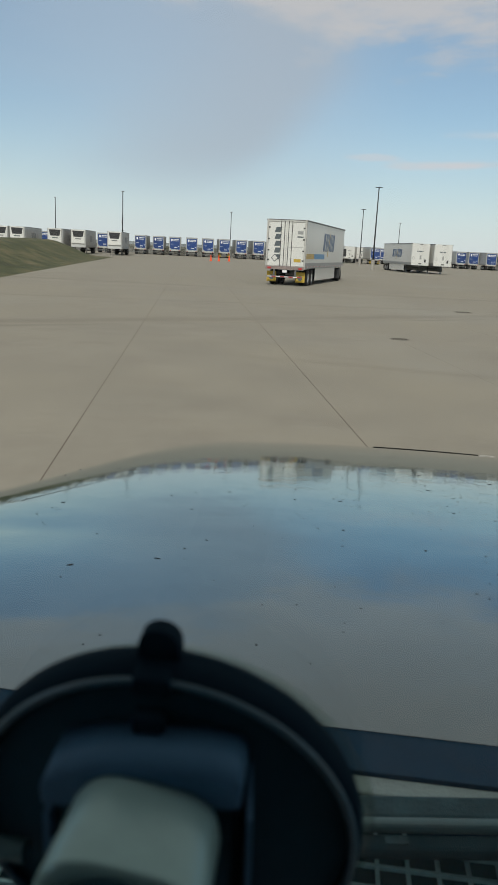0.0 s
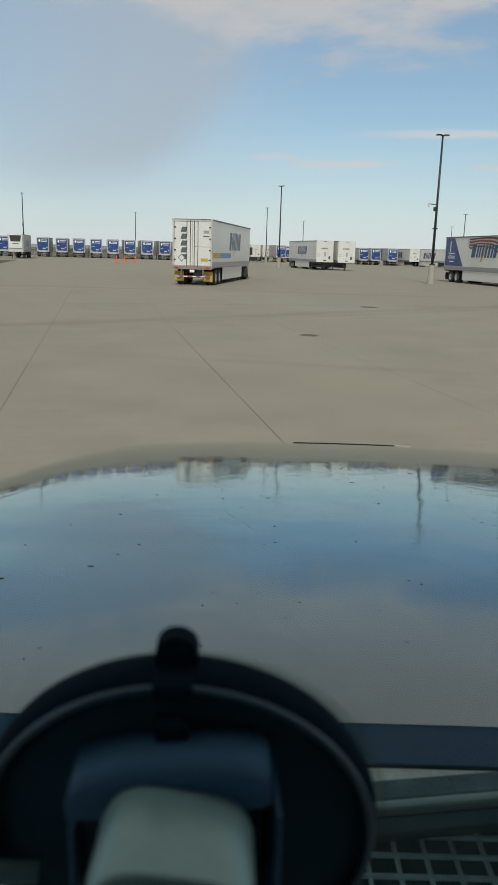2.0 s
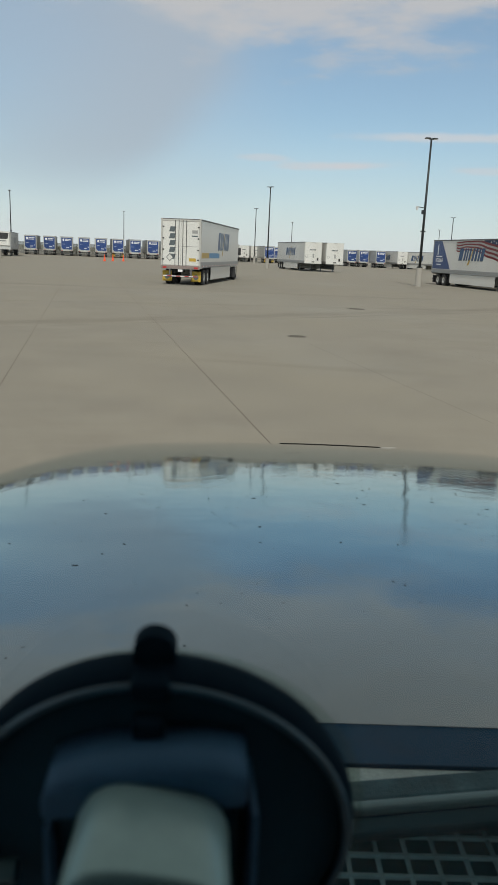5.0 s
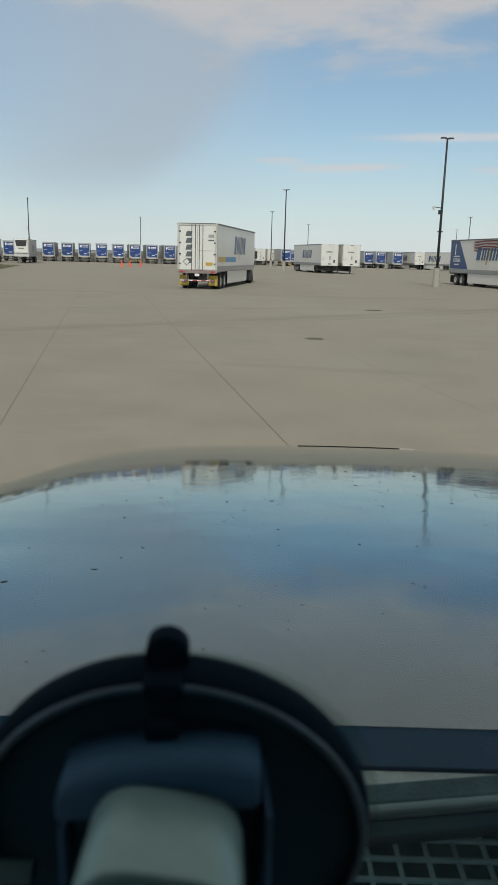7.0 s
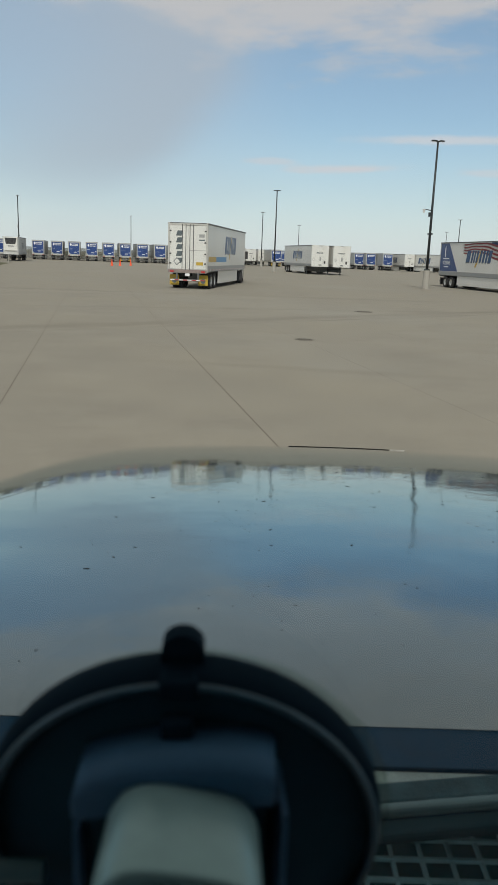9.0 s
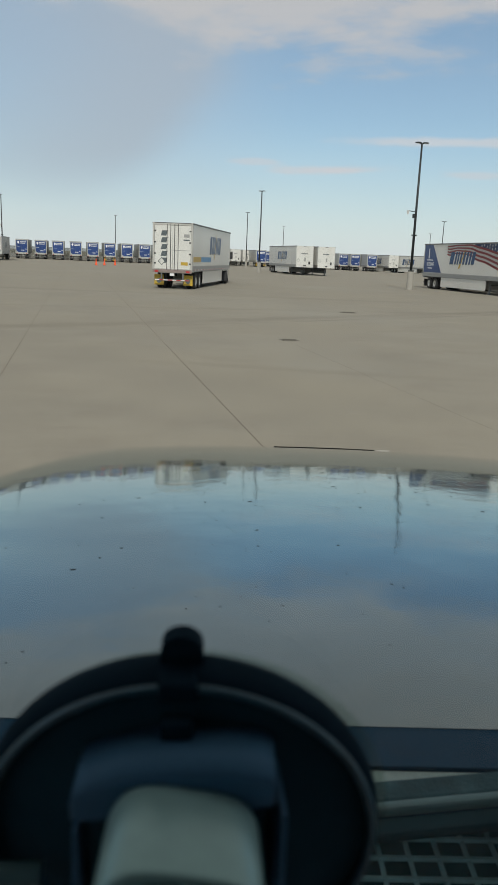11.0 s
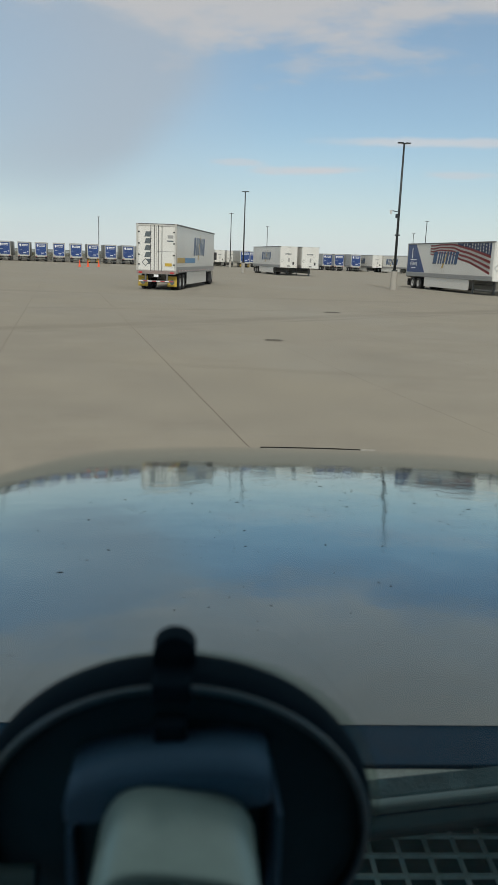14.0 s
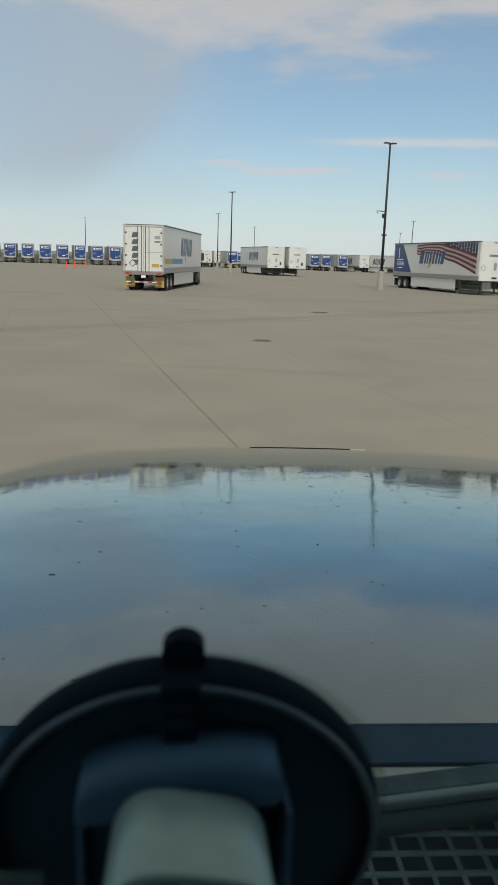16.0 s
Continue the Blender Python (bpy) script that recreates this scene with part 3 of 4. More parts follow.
# ---- white trailers ----


def nose_out(az, dist, heading, length=16.15):
    """Where a trailer stands whose nose is seen at that bearing and distance."""
    x, y = aside(az, dist)
    return stand(x + length * math.sin(radians(heading)), y - length * math.cos(radians(heading)), heading)



def side_logo(t, x, y0, y1, z0, z1, stripe=None):
    """Slanted blue blocks, a gold slash and a stripe in place of the carrier's lettering."""
    bar_text(t, "logo_shade", LOGO_DARK, x, y0 - 0.06, y1 - 0.06, z0 - 0.06, z1 - 0.06, lean=0.25)
    bar_text(t, "logo_block", LOGO, x + 0.005, y0, y1, z0, z1, lean=0.25)
    m = (y0 + y1) / 2
    part("gold_slash", sheet(B(), [(x + 0.002, m - 0.62, z0 - 0.42), (x + 0.002, m - 0.30, z0 - 0.42), (x + 0.002, m + 0.62, z1 + 0.22), (x + 0.002, m + 0.54, z1 + 0.22)], 0.0025), GOLD, t)
    if stripe:
        a, b, z = stripe
        k = (b - a) / 3
        part("stripe_blue", sheet(B(), [(x, a + 1.2 * k, z), (x, b, z), (x, b, z + 0.34), (x, a + 1.2 * k, z + 0.34)], 0.003), SKY_BLUE, t)
        part("stripe_gold", sheet(B(), [(x, a, z), (x, a + 1.2 * k, z), (x, a + 1.2 * k, z + 0.34), (x, a, z + 0.34)], 0.003), GOLD, t)


def nose_print(t, L, wide=True):
    """Dark bars on the nose wall."""
    for i in range(5):
        x = 0.42 - i * 0.19
        part("nose_bar", sheet(B(), [(x, L + 0.002, 2.95), (x + 0.15, L + 0.002, 2.95), (x + 0.11, L + 0.002, 3.12), (x - 0.04, L + 0.002, 3.12)][::-1], 0.004), LOGO_DARK, t)
    part("nose_plate", box(B(), (-0.8, L, 1.55), (-0.55, L + 0.03, 1.95), 0.01), BLACK, t)
    part("placard_frame", sheet(B(), [(0.98, L + 0.002, 1.85), (0.74, L + 0.002, 2.09), (0.98, L + 0.002, 2.33), (1.22, L + 0.002, 2.09)], -0.004), LOGO_DARK, t)
    part("placard_face", sheet(B(), [(0.98, L + 0.007, 1.90), (0.79, L + 0.007, 2.09), (0.98, L + 0.007, 2.28), (1.17, L + 0.007, 2.09)], -0.003), WHITE, t)
    part("paper_holder", box(B(), (-0.12, L, 1.95), (0.10, L + 0.04, 2.5), 0.01), ALU, t)
    part("glad_hand_box", box(B(), (-0.2, L, 1.3), (0.2, L + 0.06, 1.42), 0.01), BLACK, t)
    part("clearance_lamp", box(B(), (-0.25, L, HIGH - 0.14), (0.25, L + 0.03, HIGH - 0.08), 0.008), BLACK, t)


pair_one = trailer("box_trailer", nose_out(5.19, 113.0, YARD + 180), "white box trailer with a blue logo, parked nose out", "pair of white trailers", rear="doors")
side_logo(pair_one, WIDE / 2, 5.6, 10.8, 2.2, 3.3)
nose_print(pair_one, 16.15)
copy_thing(pair_one, nose_out(6.76, 113.4, YARD + 180))

plain = trailer("box_trailer", nose_out(11.6, 195, YARD + 180), "white box trailer parked nose out beside others", "far white trailers", rear="doors")
nose_print(plain, 16.15)
side_logo(plain, WIDE / 2, 6.0, 11.0, 2.0, 3.3)
for az, dist, head in ((0.15, 200, 191.3), (14.2, 187, 200), (15.4, 199, 191.3), (16.6, 200, 191.3), (1.0, 205, 191.3), (17.8, 201, 191.3)):
    copy_thing(plain, nose_out(az, dist, head))

reefer_label = "white refrigerated trailer, its black-grilled cooling unit facing the yard"
cold = trailer("refrigerated_trailer", nose_out(-16.86, 142, YARD + 180), reefer_label, "row of refrigerated trailers", reefer=True, skirt=False, skin=REEFER)
side_logo(cold, -WIDE / 2 - 0.004, 6.0, 10.0, 2.2, 3.2)
for az, dist in ((-19.4, 141), (-21.0, 140), (-23.55, 141), (-24.65, 142), (-25.8, 143)):
    copy_thing(cold, nose_out(az, dist, YARD + 180 + random.uniform(-1, 1)))

# ---- the trailer with the flag ----
flagged = trailer("box_trailer", stand(19.51, 75.03, 190.0), "white box trailer printed with a waving flag and blue tail", "", rear="doors", tape=False)
nose_print(flagged, 16.15)
X = WIDE / 2 + 0.001
part("tail_panel", sheet(B(), [(X, 0.13, 1.5), (X, 4.0, 1.5), (X, 1.9, 4.0), (X, 0.13, 4.0)], 0.003), BLUE, flagged, "deep blue printed tail panel")
part("print_edge", sheet(B(), [(X, 4.0, 1.5), (X, 4.12, 1.5), (X, 2.02, 4.0), (X, 1.9, 4.0)], 0.003), FLAG_WHITE, flagged)
part("numeral_bar", sheet(B(), [(X + 0.004, 1.05, 2.75), (X + 0.004, 1.22, 2.75), (X + 0.004, 1.22, 3.75), (X + 0.004, 1.05, 3.6)], 0.003), DECAL, flagged)


def lettering(text, size, m, parent, mat, name):
    """Raised letters made from the built-in font."""
    cu = bpy.data.curves.new(name, "FONT")
    cu.body, cu.size, cu.extrude, cu.align_x = text, size, 0.003, "CENTER"
    tmp = new("tmp", cu)
    me = bpy.data.meshes.new_from_object(tmp)
    bpy.data.objects.remove(tmp)
    me.name = name
    me.materials.clear()
    me.materials.append(mat)
    return part(name, me, mat, parent, at=m)


side_text = Matrix(((0, 0, 1, 0), (1, 0, 0, 0), (0, 1, 0, 0), (0, 0, 0, 1)))
lettering("VETERANS", 0.42, Matrix.Translation((X + 0.006, 1.5, 2.1)) @ side_text @ Matrix.Diagonal((0.8, 1.15, 1, 1)), flagged, DECAL, "lettering")
for z, a, b in ((2.58, 0.75, 2.1), (1.85, 1.0, 2.0)):
    part("print_bar", sheet(B(), [(X + 0.004, a, z), (X + 0.004, b, z), (X + 0.004, b, z + 0.09), (X + 0.004, a, z + 0.09)], 0.003), DECAL, flagged)
side_logo(flagged, X + 0.012, 5.6, 10.2, 2.35, 3.35)


BOLT = mesh_of("bolt", rod(B(), (0, 0, 0), (0.012, 0, 0), 0.03, 0.022, 8), STEEL)
for i in range(40):
    part("bolt", BOLT, STEEL, flagged, at=pose(WIDE / 2 + 0.010, 0.4 + i * 0.39, DECK + 0.17))


def wave(u, v):
    """A place on the waving cloth: u along it from its torn tail to its hoist, v across its stripes."""
    y = 4.7 + 10.9 * u
    fall = 0.95 * max(0.0, (u - 0.46) / 0.54) ** 1.1
    ripple = 0.13 * math.sin(u * 13.0 + 0.6) * (1 - u) + 0.05 * math.sin(u * 26.0) * (1 - u)
    z = 4.0 - fall - (0.66 + 0.80 * u) * v - ripple * (0.3 + v) - 0.05 * (1 - u)
    return X + 0.002, y, min(z, 4.0)


STRIPES = 7
for i in range(STRIPES):
    bm = B()
    last = None
    u0 = 0.0 if i % 2 else 0.025
    for k in range(33):
        u = u0 + (1.0 - u0) * k / 32
        pair = [bm.verts.new(wave(u, i / STRIPES)), bm.verts.new(wave(u, (i + 1) / STRIPES))]
        if last:
            bm.faces.new((last[0], last[1], pair[1], pair[0]))
        last = pair
    bmesh.ops.solidify(bm, geom=bm.faces[:], thickness=0.003)
    part("flag_stripe", bm, FLAG_WHITE if i % 2 else FLAG_RED, flagged)
bm = B()
last = None
for k in range(13):
    u = 0.49 + 0.51 * k / 12
    x, y, z = wave(u, 0)
    pair = [bm.verts.new((x, y, 4.005)), bm.verts.new((x, y, min(z, 3.99)))]
    if last:
        bm.faces.new((last[0], last[1], pair[1], pair[0]))
    last = pair
bmesh.ops.solidify(bm, geom=bm.faces[:], thickness=0.004)
part("flag_canton", bm, FLAG_BLUE, flagged, "dark blue starred corner")
for i in range(10):
    u = 0.60 + 0.041 * i
    x, y, low = wave(u, 0)
    n = max(1, int((4.0 - low) / 0.21))
    for j in range(n):
        z = 4.0 - (4.0 - low) * (j + (0.35 if i % 2 else 0.6)) / n
        pts = [(x + 0.005, y + (0.125 if k % 2 == 0 else 0.055) * math.sin(k * math.pi / 5 + 0.5), z + (0.125 if k % 2 == 0 else 0.055) * math.cos(k * math.pi / 5 + 0.5)) for k in range(10)]
        if 0.07 < 4.0 - z and z - low > 0.06:
            part("star", sheet(B(), pts[::-1], 0.002), FLAG_WHITE, flagged)

# its neighbour in the next slot, hidden but for what shows underneath
beside = trailer("box_trailer", stand(19.51, 75.03, 190.0) @ pose(-3.9, -1.2, 0), "white box trailer parked close beside the flag trailer", "", rear="doors")
nose_print(beside, 16.15)

# ---- the tractor and its trailer in the lane ----
rig = stand(-3.9, 50.05, -8.1)
hauled = trailer("box_trailer", rig, "white box trailer with a logo, hitched behind a truck", "", rear="doors", flaps=YELLOW, tape=True, gear=True)
side_logo(hauled, WIDE / 2 + 0.001, 6.3, 11.0, 2.3, 3.5, (0.3, 7.0, 1.72))
for i in range(5):
    z = 3.62 - i * 0.42
    x = -0.78
    part("door_letter_block", sheet(B(), [(x, -0.037, z - 0.32), (x + 0.36, -0.037, z - 0.32), (x + 0.46, -0.037, z), (x + 0.10, -0.037, z)], 0.004), LOGO_DARK, hauled)
part("placard", sheet(B(), [(-0.95, -0.037, 1.72), (-0.7, -0.037, 1.47), (-0.45, -0.037, 1.72), (-0.7, -0.037, 1.97)], 0.004), LOGO_DARK, hauled, "diamond hazard placard")
part("placard_face", sheet(B(), [(-0.89, -0.042, 1.72), (-0.7, -0.042, 1.53), (-0.51, -0.042, 1.72), (-0.7, -0.042, 1.91)], 0.003), WHITE, hauled)
part("yellow_sticker", sheet(B(), [(0.55, -0.037, 1.5), (1.0, -0.037, 1.5), (1.0, -0.037, 1.7), (0.55, -0.037, 1.7)], 0.004), YELLOW, hauled)
part("sticker", sheet(B(), [(0.7, -0.037, 3.02), (1.1, -0.037, 3.02), (1.1, -0.037, 3.1), (0.7, -0.037, 3.1)], 0.004), LOGO_DARK, hauled)
part("sticker", sheet(B(), [(0.72, -0.037, 3.22), (1.08, -0.037, 3.22), (1.08, -0.037, 3.42), (0.72, -0.037, 3.42)], 0.004), ALU, hauled)
part("seam_strip", box(B(), (0.05, -0.04, 2.4), (1.15, -0.036, 2.43)), ALU, hauled)
for i in range(8):
    part("bumper_tape", box(B(), (-1.12 + i * 0.28, -0.066, 0.53), (-0.84 + i * 0.28, -0.061, 0.58)), RED if i % 2 else DECAL, hauled)
part("sill", box(B(), (-1.28, -0.075, DECK - 0.1), (1.28, -0.0605, DECK + 0.1), 0.004), RUST, hauled, "scuffed grey-brown rear sill")
for s in (-1, 1):
    part("flap_mark", rod(B(), (s * 0.95, 0.344, 0.5), (s * 0.95, 0.349, 0.5), 0.16, seg=20), LOGO_DARK, hauled)
part("plate", box(B(), (-0.15, -0.08, 0.82), (0.15, -0.06, 0.98)), DECAL, hauled)


def tractor(m):
    """A conventional sleeper tractor, its fifth wheel at y = 0 and its bumper ahead."""
    t = thing("semi_tractor", m, "white sleeper tractor hitched to the box trailer", "truck")
    part("chassis", box(box(B(), (-0.48, -1.6, 0.72), (-0.38, 5.6, 0.98)), (0.38, -1.6, 0.72), (0.48, 5.6, 0.98)), BLACK, t)
    part("fifth_wheel", box(B(), (-0.5, -0.5, 0.98), (0.5, 0.5, 1.1), 0.03), BLACK, t)
    for y in (-0.7, 0.6):
        part("axle", rod(B(), (-0.95, y, 0.51), (0.95, y, 0.51), 0.08), BLACK, t)
        for s in (-1, 1):
            wheel(t, s * 1.08, y, s)
            wheel(t, s * 0.76, y, s)
    for s in (-1, 1):
        wheel(t, s * 1.06, 5.1, s)
        part("mud_flap", box(B(), (s * 0.95 - 0.3, -1.45, 0.25), (s * 0.95 + 0.3, -1.43, 0.95)), BLACK, t)
    cab = B()
    prof = [(1.55, 1.05), (1.55, 3.95), (2.3, 4.0), (3.1, 3.75), (3.75, 3.1), (4.1, 2.75), (4.35, 2.1), (4.35, 1.05)]
    sheet(cab, [(-1.2, y, z) for y, z in prof], 2.4)
    bmesh.ops.bevel(cab, geom=cab.edges[:], offset=0.07, segments=2, affect="EDGES")
    part("sleeper_cab", cab, WHITE_TRUCK, t)
    hood = B()
    sheet(hood, [(-1.05, y, z) for y, z in [(4.3, 0.95), (4.3, 2.1), (5.2, 1.85), (5.75, 1.5), (5.95, 1.0), (5.95, 0.75), (5.65, 0.75), (5.6, 1.1), (4.65, 1.1), (4.6, 0.95)]], 2.1)
    bmesh.ops.bevel(hood, geom=hood.edges[:], offset=0.05, segments=2, affect="EDGES")
    part("hood", hood, WHITE_TRUCK, t)
    part("bumper", box(B(), (-1.15, 5.75, 0.35), (1.15, 6.05, 0.78), 0.06), BLACK, t)
    part("windscreen", sheet(B(), [(-0.95, 4.385, 2.15), (0.95, 4.385, 2.15), (0.9, 4.14, 2.73), (-0.9, 4.14, 2.73)], 0.012), DARK_GLASS, t)
    for s in (-1, 1):
        x = s * 1.203
        part("side_window", sheet(B(), [(x, 3.35, 2.0), (x, 4.05, 1.95), (x, 3.95, 2.6), (x, 3.4, 2.68)][::s], 0.006), DARK_GLASS, t)
        part("sleeper_window", sheet(B(), [(x, 2.15, 3.1), (x, 2.45, 3.2), (x, 2.5, 3.55), (x, 2.2, 3.6), (x, 2.08, 3.4)][::s], 0.006), DARK_GLASS, t)
        part("side_fairing", box(B(), (s * 1.1 - 0.08, 1.25, 0.32), (s * 1.1 + 0.08, 4.35, 1.1), 0.03), WHITE_TRUCK, t)
        part("gap_fairing", box(B(), (s * 1.17 - 0.02, 1.2, 1.1), (s * 1.17 + 0.02, 1.56, 3.9), 0.01), BLACK, t)
        part("fender", box(B(), (s * 1.08 - 0.14, 4.55, 1.05), (s * 1.08 + 0.14, 5.75, 1.25), 0.05), WHITE_TRUCK, t)
        mir = part("mirror", box(B(), (s * 1.45 - 0.12, 4.2, 1.95), (s * 1.45 + 0.12, 4.32, 2.6), 0.04), BLACK, t)
        part("mirror_arm", rod(B(), (s * 1.18, 4.15, 2.1), (s * 1.42, 4.25, 2.1), 0.025), BLACK, mir)
        part("step", box(B(), (s * 1.15 - 0.1, 3.4, 0.42), (s * 1.15 + 0.1, 4.2, 0.47), 0.01), STEEL, t)
        part("gold_slash", sheet(B(), [(x, 1.9, 1.55), (x, 2.15, 1.5), (x, 3.0, 2.4), (x, 2.6, 2.2)][::s], 0.004), GOLD, t)
        part("fuel_tank", rod(B(), (s * 0.85, 1.4, 0.7), (s * 0.85, 3.2, 0.7), 0.28, seg=20), ALU, t)
        part("headlamp", box(B(), (s * 0.85 - 0.16, 5.7, 1.05), (s * 0.85 + 0.16, 5.93, 1.3), 0.05), LENS, t)
    return t


tractor(rig @ pose(0, 15.2, 0, 0, 0, 7))

# ---- cones ----
for x, y in ((-21.9, 125.3), (-21.05, 128.1), (-19.9, 131.9)):
    c = thing("traffic_cone", pose(x, y, 0), "bright orange traffic cone standing on the concrete", "cone", "traffic cones")
    part("base", box(B(), (-0.22, -0.22, 0.004), (0.22, 0.22, 0.06), 0.02), CONE, c)
    part("body", rod(B(), (0, 0, 0.06), (0, 0, 1.05), 0.19, 0.035, 18), CONE, c)

# ---- grass berm ----


def berm_height(a, d):
    """Height of the mound by the yard's grid: it rises from its kerb to a rounded crest."""
    edge = -10.5 - 0.02 * (d - 45) 
    k = min(max((edge - a) / 7.2, 0.0), 1.0)
    e = min(max((124 - d) / 18.0, 0.0), 1.0) * min(max((d + 10) / 30.0, 0.0), 1.0)
    s = lambda q: q * q * (3 - 2 * q)
    lump = 0.12 * noise.noise(Vector((a * 0.12, d * 0.12, 0)))
    return max(0.0, (2.05 + lump * 1.6) * s(k) * (e * 0.4 + 0.6 * s(e))) + 0.004


bm = B()
na, nd = 60, 80
grid = {}
for i in range(na + 1):
    for j in range(nd + 1):
        d = -10 + 134 * j / nd
        a0 = -10.5 - 0.02 * (d - 45)
        a = a0 - 62 * (i / na) ** 1.3
        x, y = yard(a, d)
        grid[i, j] = bm.verts.new((x, y, berm_height(a, d) + (0.03 * noise.noise(Vector((a, d, 3))) if i else 0.0)))
for i in range(na):
    for j in range(nd):
        bm.faces.new((grid[i, j], grid[i, j + 1], grid[i + 1, j + 1], grid[i + 1, j]))
berm = new("grass_berm", mesh_of("grass_berm", bm, GRASS, True))
tagged(berm, "low mound of patchy yellow-green grass beside the concrete", "lawn", kind="structure")
marker = thing("marker_post", pose(*yard(-12.4, 123.0), 0), "thin pale marker post at the end of the grass mound", "post")
part("post", rod(B(), (0, 0, 0.0), (0, 0, 1.25), 0.05, seg=12), PLINTH, marker)
part("cap", rod(B(), (0, 0, 1.25), (0, 0, 1.30), 0.056, 0.03, 12), STEEL, marker)
# tufts
verts, faces = [], []
rng = random.Random(4)
while len(faces) < 3000:
    d, q = rng.uniform(20, 122), rng.random() ** 1.4
    a = -10.5 - 0.02 * (d - 45) - 26 * q
    x, y = yard(a, d)
    z = berm_height(a, d)
    h, w, g = rng.uniform(0.02, 0.06), rng.uniform(0.015, 0.035), rng.uniform(0, math.pi)
    k = len(verts)
    verts += [(x - w * math.cos(g), y - w * math.sin(g), z - 0.02), (x + w * math.cos(g), y + w * math.sin(g), z - 0.02), (x + rng.uniform(-0.1, 0.1), y + rng.uniform(-0.1, 0.1), z + h)]
    faces.append((k, k + 1, k + 2))
me = bpy.data.meshes.new("grass_tufts")
me.from_pydata(verts, [], faces)
me.materials.append(BLADES)
tagged(new("grass_tufts", me), "short tufts of dry and green grass on the mound", "grass", kind="stuff")

# ---- the truck that carries the camera ----
own = thing("semi_truck", pose(0, 0, 0), "parked truck with a glossy grey hood", "truck")
CX = 0.31


SLOPES = ((0.545, 0.062), (1.143, 0.1077), (1.40, 0.1162), (1.79, 0.1357), (2.7, 0.243), (3.2, 2.443))


def hood_top(dx, y):
    """Height of the hood: its fall steepens towards the nose, and its shoulders roll off at the sides."""
    z = 1.784
    for (y0, s0), (y1, s1) in zip(SLOPES, SLOPES[1:]):
        k = min(max(y - y0, 0.0), y1 - y0)
        z -= s0 * k + (s1 - s0) / (y1 - y0) * k * k / 2
    k, side = min(max((y - 0.5) / 2.2, 0.02), 1.15), abs(dx)
    flat = min(max((y - 0.545) / 0.5, 0.0), 1.0)
    return max(z - (0.0296 + 0.0123 * k ** 0.37) * flat * side ** 2 - 0.553 * k ** 3.216 * side ** 12.56, 0.95)


bm = B()
nx, ny = 120, 110
grid = {}
for i in range(nx + 1):
    dx = -1.3 + 2.6 * i / nx
    for j in range(ny + 1):
        v = j / ny
        nosey = 3.0 - 0.22 * max(0.0, abs(dx) - 0.45) ** 2
        y = 0.545 + (nosey - 0.545) * v
        grid[i, j] = bm.verts.new((CX + dx, y, hood_top(dx, y)))
for i in range(nx):
    for j in range(ny):
        bm.faces.new((grid[i, j], grid[i + 1, j], grid[i + 1, j + 1], grid[i, j + 1]))
rim = [grid[0, j] for j in range(ny + 1)] + [grid[i, ny] for i in range(1, nx + 1)] + [grid[nx, j] for j in range(ny - 1, -1, -1)]
skirt = [bm.verts.new((v.co.x, v.co.y, 0.75)) for v in rim]
for k in range(len(rim) - 1):
    bm.faces.new((rim[k], rim[k + 1], skirt[k + 1], skirt[k]))
hood = part("hood", bm, HOOD, own, "glossy grey painted hood mirroring the sky", smooth=True)
bm = B()
for k in range(13):
    x = -0.145 + 0.36 * k / 12
    p = [bm.verts.new((CX + x, y, hood_top(x, y) + h)) for y, h in ((2.644, -0.001), (2.646, 0.0022), (2.655, 0.0028), (2.660, -0.001))]
    if k:
        for q in range(3):
            bm.faces.new((was[q], was[q + 1], p[q + 1], p[q]))
    was = p
part("nose_slot", bm, MATT, hood, "black air slot trim on the nose")
bm = B()
for k in range(15):
    y = 1.25 + 0.45 * k / 14
    x = -0.741 + 0.41 * (y - 1.484)
    p = [bm.verts.new((CX + x + q, y, hood_top(x + q, y) + h)) for q, h in ((-0.0010, 0.0002), (0.0, 0.0006), (0.0010, 0.0002))]
    if k:
        for q in range(2):
            bm.faces.new((was[q], was[q + 1], p[q + 1], p[q]))
    was = p
part("fender_seam", bm, GRIME, hood, "dark seam between hood and fender")
bm = B()
for k in range(5):
    x = 0.22 + 0.05 * k / 4
    p = [bm.verts.new((CX + x, y, hood_top(x, y) + h)) for y, h in ((2.642, 0.001), (2.646, 0.003), (2.658, 0.001))]
    if k:
        for q in range(2):
            bm.faces.new((was[q], was[q + 1], p[q + 1], p[q]))
    was = p
part("nose_strip", bm, RIM, hood, "short bright metal strip")
rng = random.Random(9)
for k in range(280):
    dx, y = rng.uniform(-0.9, 0.9), 0.6 + 1.15 * rng.random()
    r = rng.uniform(0.00045, 0.0011) * (1.6 if rng.random() < 0.1 else 1) * (0.6 + 0.4 * y)
    bm = B()
    bmesh.ops.create_icosphere(bm, subdivisions=1, radius=r, matrix=Matrix.Translation((CX + dx, y, hood_top(dx, y) + 0.0005)) @ Matrix.Rotation(rng.uniform(-0.6, 0.6), 4, 'Z') @ Matrix.Diagonal((rng.uniform(1.0, 4.0), rng.uniform(0.5, 1.0), 0.35, 1)))
    part("bug_speck", bm, DUST, hood)
bm = B()
